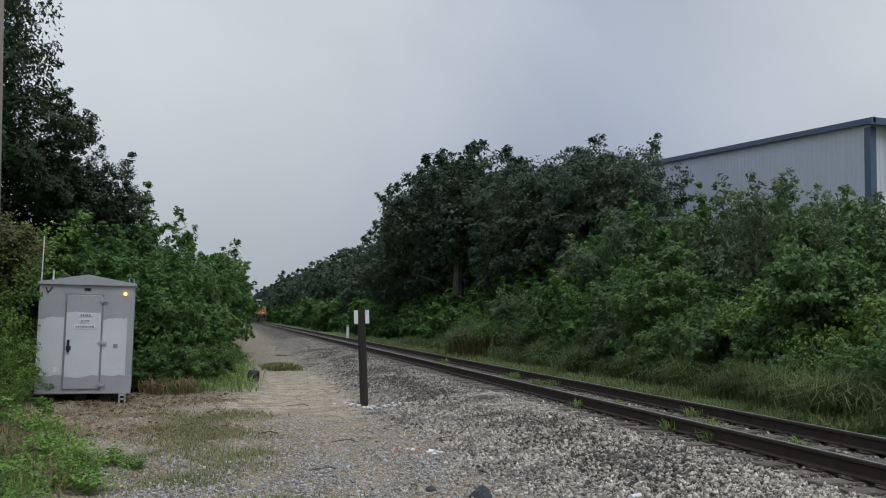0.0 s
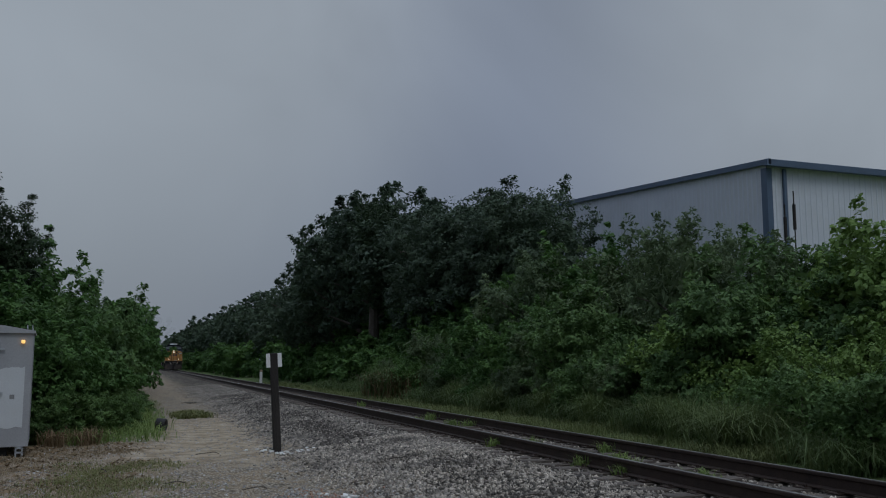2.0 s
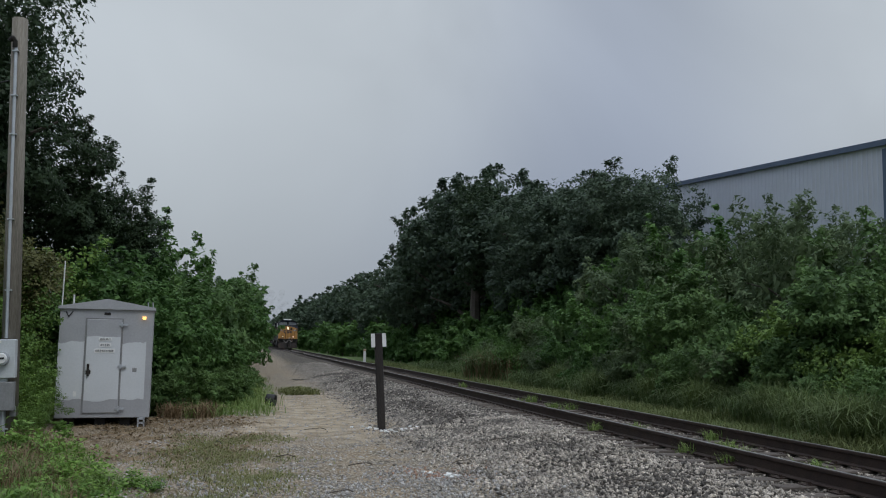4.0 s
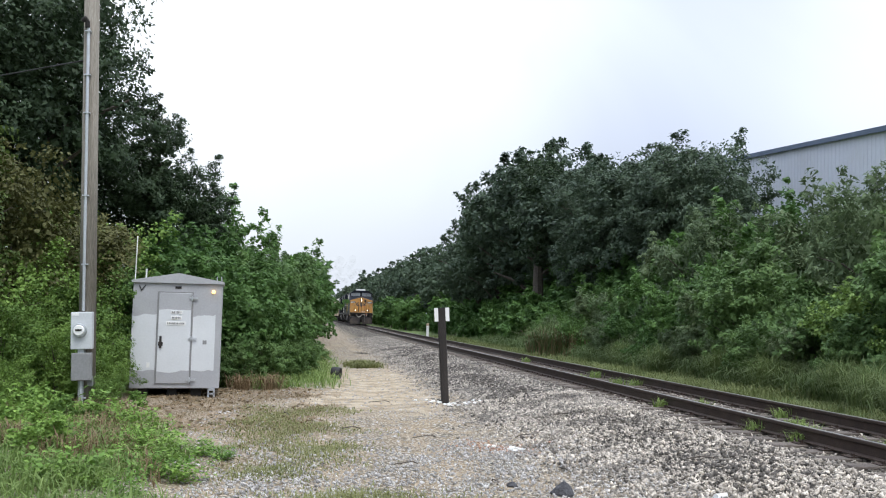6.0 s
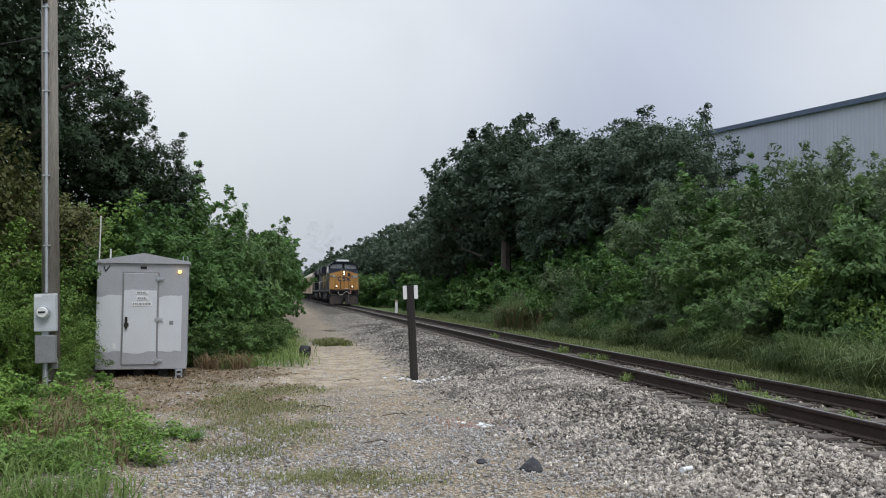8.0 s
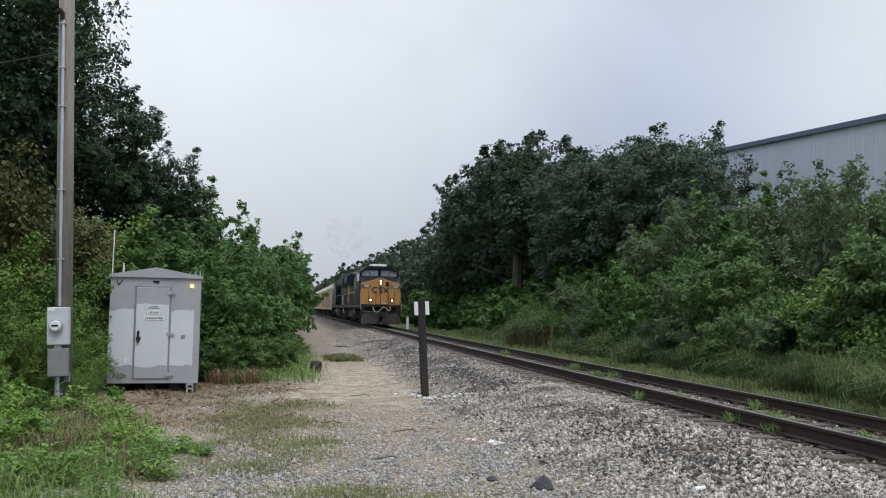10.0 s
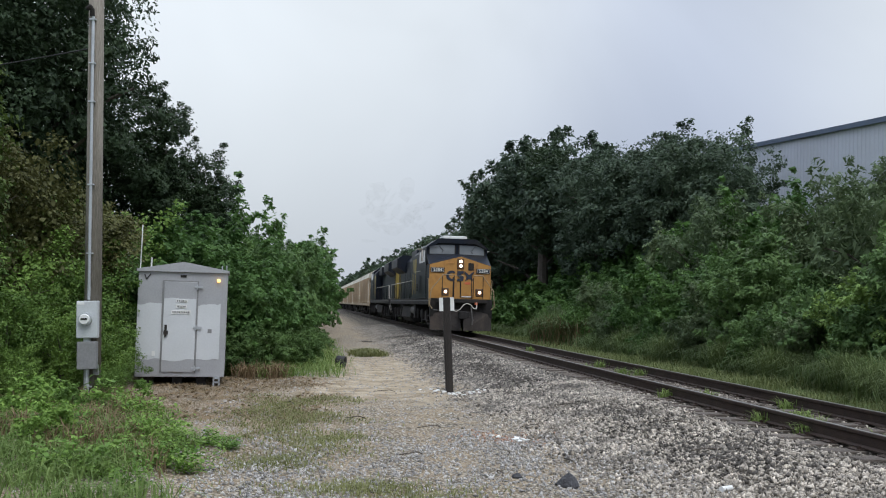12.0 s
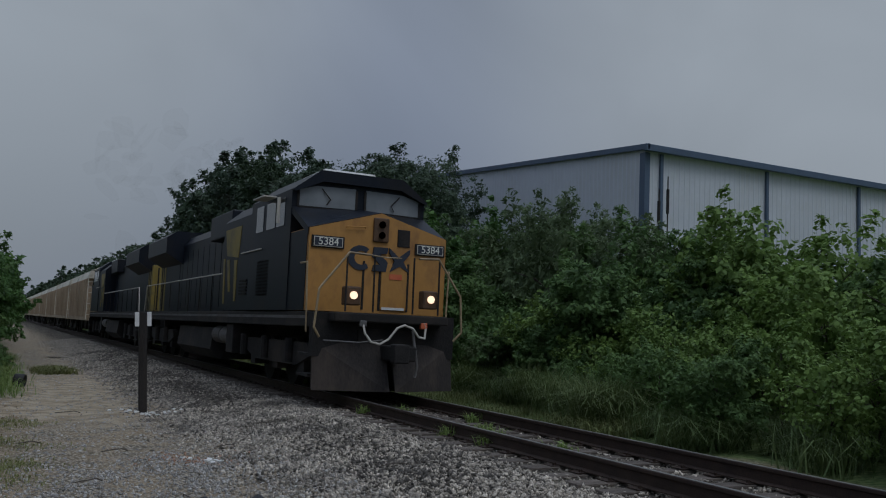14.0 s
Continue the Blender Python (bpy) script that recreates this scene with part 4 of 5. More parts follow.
x, y = clumped(1500, TRACK_X - 0.9, TRACK_X + 1.1, 9, 30, 20, 0.08)
tagged(new("track_weeds", quads("track_weeds", blades(x, y, 0.24, 0.9, 0.008), LUSH_GRASS)), "sparse weeds growing between the rails", "grass", kind="stuff")
x, y = clumped(8500, -1.0, 0.7, 9.4, 16.5, 40, 0.27)
tagged(new("road_grass", quads("road_grass", blades(x, y, 0.07, 1.5, 0.006), OLIVE_GRASS)), "thin grass tufts on the service road", "grass", kind="stuff")


x, y = clumped(2600, 1.6, 2.3, 29.6, 31.8, 9, 0.2)
tagged(new("grass_tuft", quads("grass_tuft", blades(x, y, 0.24, 1.3, 0.012), OLIVE_GRASS)), "olive green grass tuft growing between the wheel tracks", "grass", kind="stuff")
x, y = clumped(6800, -4.2, -1.3, 9.6, 15.4, 60, 0.22)
keep = x < -1.2 - 0.24 * (y - 8.5)
tagged(new("dry_stalks", quads("dry_stalks", blades(x[keep], y[keep], 0.36, 0.9, 0.006), RUSTY_GRASS)), "rusty brown dead stalks among the weeds", "grass", kind="stuff")
x, y = clumped(2600, -3.2, 0.2, 13.6, 20.4, 60, 0.26)
p = np.stack([x, y, height(x, y) + 0.012], -1)
tagged(new("leaf_litter", quads("leaf_litter", small_leaves(p, np.tile([0, 0, 3.0], (len(x), 1)), 0.075, 0.8), RUSTY_GRASS, 3)), "brown fallen leaves scattered on the soil", "leaf litter", kind="stuff")
x, y = clumped(2600, 10.7, 11.8, 37.0, 39.5, 12, 0.35)
tagged(new("dry_clump", quads("dry_clump", blades(x, y, 1.35, 0.7, 0.02), RUSTY_GRASS)), "tall reddish brown dead grass clump on the verge", "grass", kind="stuff")
x, y = clumped(3000, 10.7, 11.9, 37.4, 40.0, 12, 0.4)
tagged(new("olive_clump", quads("olive_clump", blades(x, y, 1.75, 1.1, 0.013), TALL_GRASS)), "tall olive grass growing through the dead clump", "grass", kind="stuff")
cx, cy = np.array([10.2, 10.5, 10.9, 11.4, 11.2, 11.6, 11.3, 11.5]), np.array([13.3, 13.0, 15.6, 17.4, 20.0, 23.5, 27.0, 31.0])
k = RNG.integers(0, 8, 6400)
x, y = cx[k] + RNG.normal(0, 0.17, 6400), cy[k] + RNG.normal(0, 0.17, 6400)
tagged(new("arching_grass", quads("arching_grass", blades(x, y, 1.15, 1.1, 0.008), GRASS)), "large arching clumps of pale green grass on the verge", "grass", kind="stuff")
x, y = clumped(420, -1.6, -0.6, 20.4, 20.9, 9, 0.12)
tagged(new("dead_stalks", quads("dead_stalks", blades(x, y, 0.44, 1.0, 0.009), RUSTY_GRASS)), "dead brown stalks at the edge of the hedge grass", "grass", kind="stuff")


def build_weed(seed):
    global RNG
    RNG = np.random.default_rng(seed)
    n, stems = 560, 9
    a, r = RNG.uniform(0, 2 * np.pi, stems), 0.40 * np.sqrt(RNG.random(stems))
    k, u = RNG.integers(0, stems, n), RNG.random(n)
    tall = RNG.uniform(0.18, 0.58, stems)
    p = np.stack([(r * np.cos(a))[k] * (0.5 + 0.6 * u), (r * np.sin(a))[k] * (0.5 + 0.6 * u), 0.03 + tall[k] * u], -1) + RNG.normal(0, 1, (n, 3)) * np.array([0.075, 0.075, 0.03])
    p[:, 2] = np.abs(p[:, 2])
    ob = tagged(new("weed"), "low bright green leafy weed on the gravel edge", "weed", "weeds beside the pole")
    leaf = new("foliage", quads("foliage", leaves(p, np.tile([0, 0, 1.5], (n, 1)), 0.068, 0.65, 0.1), LEAF_WEED))
    leaf.parent = ob
    return ob


def x_near(y):
    return y < 15.4


for k in range(40):
    y = PR.uniform(9.4, 16.6)
    put(VINES_SMALL if PR.random() < 0.6 else BRIGHT_SMALL, PR.uniform(-5.8, -2.5 - 0.12 * (y - 9.6) if y < 15 else -4.2), y, PR.uniform(0.11, 0.17) if x_near(y) else PR.uniform(0.2, 0.3), PR.uniform(0.8, 1.1), PR)
for x, y, s in ((-3.45, 14.4, 0.10), (-2.95, 14.8, 0.10), (-4.3, 14.8, 0.16), (-2.9, 16.2, 0.13)):
    put(BRIGHT_SMALL, x, y, s, 1.0, PR)
for ob in (*VINES_SMALL, *BRIGHT_SMALL):
    for c in ob.children_recursive:
        bpy.data.objects.remove(c)
    bpy.data.objects.remove(ob)
WEEDS = [build_weed(s) for s in (41, 42, 43)]
for k in range(34):
    y = PR.uniform(8.4, 14.2)
    x = PR.uniform(-5.6, -1.3 - 0.22 * (y - 8.5))
    put(WEEDS, x, y, PR.uniform(0.45, 0.95), PR.uniform(0.7, 1.2), PR)
for x, y, s in ((-3.5, 13.6, 1.2), (-3.0, 13.9, 1.0), (-4.1, 13.2, 1.3), (-4.7, 12.8, 1.3), (-2.0, 10.2, 0.8), (-1.75, 11.4, 0.75), (-1.18, 9.5, 0.7), (-1.5, 9.7, 0.8), (-1.2, 11.1, 0.7), (-1.6, 10.9, 0.8), (-0.95, 10.8, 0.5)):
    put(WEEDS, x, y, s, 0.8, PR)
for ob in WEEDS:
    for c in ob.children_recursive:
        bpy.data.objects.remove(c)
    bpy.data.objects.remove(ob)


# ---- signal cabin ----
def build_cabin():
    w, d, h = 0.88, 0.95, 2.30
    cab = tagged(new("signal_cabin"), "silver metal signal equipment cabin with pale touched-up paint, closed door", "equipment cabin")
    part("body", boxes((-w, w, 0, 2 * d, 0.16, h), bevel=0.012), CABIN_SILVER, cab)
    part("roof", prism([(-w - 0.03, h), (-w - 0.03, h + 0.05), (0, h + 0.21), (w + 0.03, h + 0.05), (w + 0.03, h)], -0.05, 2 * d + 0.05), CABIN_SILVER, cab, "low gabled silver metal roof")
    for nm, x0, x1 in (("left", -w + 0.003, -0.385), ("right", 0.30, w - 0.12)):
        bm = bmesh.new()
        rnd = random.Random(nm)
        top = [(x0 + (x1 - x0) * i / 8, 1.62 + 0.012 * math.sin(i * 0.9 + len(nm)) + 0.012 * rnd.uniform(-1, 1) + 0.05 * i / 8) for i in range(9)]
        bot = [(x0 + (x1 - x0) * i / 8, 0.52 + 0.010 * math.sin(i * 1.1 + 1) + 0.01 * rnd.uniform(-1, 1)) for i in range(9)]
        prism(bot + top[::-1], -0.004, 0.002, bm)
        part("paint_patch", bm, CABIN_FRESH, cab, "pale fresh paint patch")
    door = part("door", boxes((-0.37, 0.28, -0.03, 0.0, 0.26, 2.10), bevel=0.008), CABIN_SILVER, cab, "closed metal door with a fresh pale patch")
    rnd = random.Random(4)
    top = [(-0.36 + 0.63 * i / 8, 1.76 + 0.015 * math.sin(i * 0.7) + 0.012 * rnd.uniform(-1, 1)) for i in range(9)]
    bot = [(-0.36 + 0.63 * i / 8, 0.50 + 0.018 * math.sin(i * 0.8 + 2.5) + 0.012 * rnd.uniform(-1, 1)) for i in range(9)]
    part("paint_patch", prism(bot + top[::-1], -0.034, -0.029), CABIN_FRESH, door, "pale fresh paint patch")
    part("door_frame", boxes((-0.40, -0.375, -0.02, 0.0, 0.24, 2.125), (0.285, 0.31, -0.02, 0.0, 0.24, 2.125), (-0.375, 0.285, -0.02, 0.0, 2.103, 2.125)), BOX_GREY, cab)
    part("handle", boxes((-0.33, -0.285, -0.075, -0.03, 0.98, 1.22), (-0.35, -0.26, -0.05, -0.03, 1.02, 1.10), bevel=0.006), UNDER, door, "dark worn latch handle")
    for z in (0.34, 1.17, 2.0):
        part("hinge", boxes((0.23, 0.40, -0.05, -0.03, z - 0.02, z + 0.02), (0.27, 0.30, -0.06, -0.03, z - 0.05, z + 0.05)), GALV, door)
    sign = part("notice", boxes((-0.13, 0.10, -0.042, -0.034, 1.68, 1.74), (-0.12, 0.09, -0.042, -0.034, 1.56, 1.63), (-0.21, 0.17, -0.042, -0.034, 1.44, 1.52)), WHITE_PAINT, door, "white notice strips with worn dark writing")
    rnd = random.Random(9)
    for z, x0, x1 in ((1.71, -0.11, 0.08), (1.595, -0.10, 0.07), (1.48, -0.19, 0.15)):
        x, bars = x0, bmesh.new()
        while x < x1:
            n = rnd.uniform(0.015, 0.04)
            box(bars, x, min(x + n, x1), -0.046, -0.042, z - 0.018, z + 0.018)
            x += n + 0.012
        part("writing", bars, BOX_GREY, sign)
    part("lamp", boxes((0.67, 0.735, -0.06, 0.0, 2.11, 2.17), bevel=0.012), AMBER_LAMP, cab, "small lit amber lamp")
    part("vent", boxes((-0.06, 0.06, -0.012, 0.0, 2.19, 2.24)), UNDER, cab, "small dark vent")
    part("stain", boxes((0.52, 0.60, -0.009, -0.004, 1.06, 1.14), bevel=0.002), BOX_GREY, cab, "worn grey paint scar")
    part("stain", boxes((-0.56, -0.50, -0.012, -0.004, 0.58, 0.68), bevel=0.002), WHITE_PAINT, cab, "small white sticker")
    part("antenna", pipe([(-w + 0.02, 0.1, h), (-w + 0.03, 0.1, 3.25)], 0.012), WHITE_PAINT, cab, "white whip antenna")
    part("antenna", pipe([(-0.64, 0.02, h - 0.05), (-0.64, 0.02, h + 0.28)], 0.016), WHITE_PAINT, cab, "short white antenna")
    part("cable", pipe([(-0.64, -0.01, h - 0.05), (-0.72, -0.02, h - 0.16), (-0.76, -0.01, h - 0.06)], 0.010), RUBBER, cab)
    for x in (0.78, 0.87):
        part("lifting_eye", pipe([(x, 0.02, h - 0.02), (x - 0.02, 0.02, h + 0.16)], 0.010), GALV, cab)
    for x in (-0.62, -0.05, 0.42):
        for y in (0.1, 1.5):
            part("footing", boxes((x - 0.10, x + 0.10, y, y + 0.2, -0.08, 0.16)), UNDER, cab)
    part("step", boxes((0.66, 0.80, -0.03, 0.12, 0.12, 0.16), (0.66, 0.80, -0.03, 0.12, 0.04, 0.07), (0.66, 0.69, -0.03, 0.12, -0.03, 0.16), (0.77, 0.80, -0.03, 0.12, -0.03, 0.16)), GALV, cab, "small slotted metal step")
    cab.matrix_basis = pose(-2.64, 18.6, 0.0, 0, -0.4, 5.0)
    return cab


build_cabin()


# ---- utility pole with meter ----
def build_pole():
    pole = tagged(new("utility_pole"), "weathered grey wooden utility pole with metal conduit", "utility pole")
    bm = bmesh.new()
    tube(bm, (0, 0, -0.2), (0, 0, 7.0), 0.140, 0.122, 18)
    part("shaft", bm, POLE_WOOD, pole, smooth=True)
    part("conduit", pipe([(-0.03, -0.160, 1.68), (-0.015, -0.150, 6.48)], 0.026), GALV, pole, "galvanised steel conduit")
    part("conduit", pipe([(-0.05, -0.17, 0.0), (-0.05, -0.17, 0.56)], 0.045), GALV, pole, "thick galvanised steel conduit")
    for z in (0.25, 2.45, 3.6, 5.0, 5.65, 6.4):
        part("strap", boxes((-0.07, 0.03, -0.190, -0.11, z - 0.010, z + 0.010)), GALV, pole)
    part("bracket", boxes((0.05, 0.13, -0.17, -0.10, 0.44, 0.60)), BOX_GREY, pole)
    part("weatherhead", pipe([(-0.03, -0.155, 6.46), (-0.03, -0.17, 6.56), (-0.06, -0.19, 6.61), (-0.11, -0.18, 6.57)], 0.04), UNDER, pole, "dark curved weatherhead")
    pole.matrix_basis = pose(-3.58, 15.4, 0.02, 0, -2.4, 0)
    meter = tagged(new("electric_meter"), "pale grey electric meter box strapped to the pole", "electric meter")
    part("case", boxes((-0.165, 0.165, -0.30, -0.14, 1.19, 1.80), bevel=0.012), METER_GREY, meter)
    bm = bmesh.new()
    tube(bm, (-0.02, -0.30, 1.50), (-0.02, -0.37, 1.50), 0.112, 0.104, 24)
    dial = part("dial_ring", bm, GALV, meter)
    bm = bmesh.new()
    tube(bm, (-0.02, -0.37, 1.50), (-0.02, -0.40, 1.50), 0.088, 0.076, 24)
    part("dial", bm, WHITE_PAINT, dial, "white meter dial under glass")
    part("display", boxes((-0.07, 0.03, -0.408, -0.40, 1.49, 1.52)), UNDER, dial)
    part("label_plate", boxes((-0.15, -0.04, -0.305, -0.30, 1.74, 1.785)), WHITE_PAINT, meter)
    part("breaker_box", boxes((-0.155, 0.15, -0.29, -0.14, 0.68, 1.13), bevel=0.012), BOX_GREY, meter, "darker grey breaker box")
    part("nipple", boxes((-0.06, 0.04, -0.25, -0.15, 1.13, 1.19)), GALV, meter)
    meter.matrix_basis = pose(-3.60, 15.4, -0.12, 0, -2.4, 0)


build_pole()
wire = tagged(part("service_wire", pipe([(-3.95, 15.4, 5.95), (-4.9, 15.6, 5.76), (-5.5, 15.8, 5.67), (-7.5, 16.1, 5.55), (-11, 16.8, 5.7)], 0.012, 6), RUBBER), "thin black service wire running from the pole", "wire")


# ---- sign post, marker, tyre, small things ----
def build_post():
    post = tagged(new("sign_post"), "dark leaning wooden post with two white plates on its sides", "post")
    part("shaft", boxes((-0.075, 0.075, -0.075, 0.075, -0.2, 1.98), bevel=0.015), POST_WOOD, post)
    for s in (-1, 1):
        bm = boxes((s * 0.078 - 0.003 + (0.0 if s > 0 else -0.075), s * 0.078 + 0.003 + (0.075 if s > 0 else 0.0), -0.06, -0.05, 1.70, 1.98))
        part("plate", bm, WHITE_PAINT, post, "white rectangular plate")
    post.matrix_basis = pose(2.87, 18.1, height(2.87, 18.1), 0, -3.9, 0)


build_post()


def build_marker():
    m = tagged(new("marker_post"), "slim white marker post with a faded cap beyond the track", "post")
    part("shaft", boxes((-0.10, 0.10, -0.05, 0.05, -0.1, 0.95), bevel=0.02), WHITE_PAINT, m)
    part("cap", boxes((-0.105, 0.105, -0.055, 0.055, 0.95, 1.12), bevel=0.02), HOPPER_TAN, m, "faded tan cap")
    m.matrix_basis = pose(9.25, 67.9, height(9.25, 67.9))


build_marker()


def build_tyre():
    bm = bmesh.new()
    n = 28
    prof = [(0.13, -0.11), (0.15, -0.125), (0.162, -0.09), (0.165, 0), (0.162, 0.09), (0.15, 0.125), (0.13, 0.11), (0.075, 0.09), (0.075, -0.09)]
    rings = [[bm.verts.new((r * math.cos(2 * math.pi * i / n), z, r * math.sin(2 * math.pi * i / n))) for r, z in prof] for i in range(n)]
    for i in range(n):
        for j in range(len(prof)):
            k = (j + 1) % len(prof)
            bm.faces.new((rings[i][j], rings[i][k], rings[(i + 1) % n][k], rings[(i + 1) % n][j]))
    bmesh.ops.recalc_face_normals(bm, faces=bm.faces)
    t = tagged(part("tyre", bm, RUBBER, smooth=True), "small wide black rubber tyre standing by the hedge", "tyre")
    t.matrix_basis = pose(0.82, 24.4, height(0.82, 24.4) + 0.155, 4, 0, 72)


build_tyre()


def build_rock(name, x, y, r, seed, mat, label, flat=0.6):
    bm = bmesh.new()
    bmesh.ops.create_icosphere(bm, subdivisions=2, radius=r)
    for v in bm.verts:
        v.co *= 1 + 0.35 * noise.noise(v.co * (1.8 / r) + Vector((seed, 0, 0)))
        v.co.z *= flat
        v.co.x *= 1 - 0.45 * max(0, v.co.z) / (r * flat)
        v.co.y *= 1 - 0.45 * max(0, v.co.z) / (r * flat)
    o = tagged(part(name, bm, mat), label, "rock")
    o.matrix_basis = pose(x, y, height(x, y) + r * 0.25, 0, 0, seed * 40)


DARK_STONE = material("dark_asphalt_lump", (0.03, 0.03, 0.032), (0.07, 0.07, 0.072), 0.9, scale=6, fine=50, bump=0.6)
build_rock("asphalt_lump", 2.63, 8.75, 0.115, 1, DARK_STONE, "dark broken lump of asphalt on the gravel", 0.95)
build_rock("asphalt_lump", 2.15, 9.0, 0.06, 2, DARK_STONE, "small dark lump of asphalt on the gravel")


def build_litter():
    rnd = random.Random(31)
    for name, cx, cy, n, sx, sy, label in (("paper_scrap", 2.78, 11.9, 10, 0.18, 0.12, "torn white scrap on the gravel"), ("paper_scrap", 2.95, 17.95, 26, 0.35, 0.18, "white broken scrap round the post foot")):
        for k in range(n):
            bm = bmesh.new()
            a = [(rnd.uniform(0.02, 0.05) * math.cos(q), rnd.uniform(0.02, 0.05) * math.sin(q)) for q in (0, 1.1, 2.3, 3.4, 4.5, 5.4)]
            lo = [bm.verts.new((u, v, 0)) for u, v in a]
            hi = [bm.verts.new((u, v, 0.008 + rnd.uniform(0, 0.02))) for u, v in a]
            bm.faces.new(hi)
            bm.faces.new(lo[::-1])
            for i in range(6):
                bm.faces.new((lo[i], lo[(i + 1) % 6], hi[(i + 1) % 6], hi[i]))
            o = tagged(part(name, bm, WHITE_PAINT), label, "litter", "litter on the gravel")
            px, py = cx + rnd.gauss(0, sx), cy + rnd.gauss(0, sy)
            o.matrix_basis = pose(px, py, height(px, py) + 0.015, rnd.uniform(-12, 12), rnd.uniform(-12, 12), rnd.uniform(0, 360))


build_litter()


def build_ground_scraps():
    """Twigs, chips and a paper roll lying on the gravel."""
    rnd = random.Random(77)
    for x, y, n in ((5.05, 11.6, 0.5), (3.3, 12.9, 0.35), (1.75, 12.9, 0.4), (1.5, 18.0, 0.45), (2.0, 9.15, 0.4), (0.7, 13.5, 0.3), (4.3, 14.5, 0.4), (3.6, 9.6, 0.35), (4.6, 9.7, 0.45), (1.2, 10.4, 0.3), (3.9, 17.2, 0.4), (-0.3, 15.5, 0.5)):
        a = rnd.uniform(0, math.pi)
        d = Vector((math.cos(a), 0.5 * math.sin(a), 0)) * n * 0.5
        pts = [-d, -d * 0.3 + Vector((rnd.uniform(-0.04, 0.04), rnd.uniform(-0.04, 0.04), 0.02)), d * 0.4 + Vector((rnd.uniform(-0.04, 0.04), 0, 0.03)), d]
        tw = tagged(part("twig", pipe(pts, 0.007, 6), BARK), "dark fallen twig on the gravel", "twig", "twigs on the ground")
        tw.matrix_basis = pose(x, y, height(x, y) + 0.025)
    bm = bmesh.new()
    tube(bm, (-0.08, 0, 0), (0.08, 0.04, 0), 0.030, 0.024, 14)
    roll = tagged(part("paper_cup", bm, WHITE_PAINT), "crushed white paper cup lying on the gravel", "litter", "litter on the gravel")
    roll.matrix_basis = pose(4.0, 8.05, height(4.0, 8.05) + 0.03, 0, 0, 15)


build_ground_scraps()
RNG = np.random.default_rng(5)
scatter_stones("bark_chips", RNG.normal(2.75, 0.38, 260), RNG.normal(12.0, 0.30, 260), RNG.uniform(0.010, 0.03, 260), "reddish brown broken chips round the white litter", material("reddish_chips", (0.22, 0.11, 0.07), (0.40, 0.26, 0.18), 0.9, scale=9, fine=60, island=0.5))
x, y = RNG.normal(0.6, 0.5, 1200), RNG.normal(8.5, 0.22, 1200)
tagged(new("near_grass", quads("near_grass", blades(x, y, 0.09, 1.5, 0.005), OLIVE_GRASS)), "sparse olive grass on the near gravel", "grass", kind="stuff")


# ---- train ----
SPEED, FRONT_END = 12.7, 15.5
WHEELSETS = []


def wheelset(parent, y, r=0.53, gauge=0.7525):
    ob = new("wheelset")
    me = bmesh.new()
    tube(me, (-gauge - 0.07, 0, 0), (gauge + 0.07, 0, 0), 0.09, sides=10)
    for s in (-1, 1):
        tube(me, (s * (gauge - 0.07), 0, 0), (s * (gauge + 0.07), 0, 0), r, sides=28)
        tube(me, (s * (gauge - 0.09), 0, 0), (s * (gauge - 0.07), 0, 0), r + 0.03, sides=28)
    bpy.data.objects.remove(ob)
    ob = part("wheelset", me, UNDER, parent)
    ob.matrix_basis = pose(0, y, r)
    WHEELSETS.append((ob, y, r))
    return ob


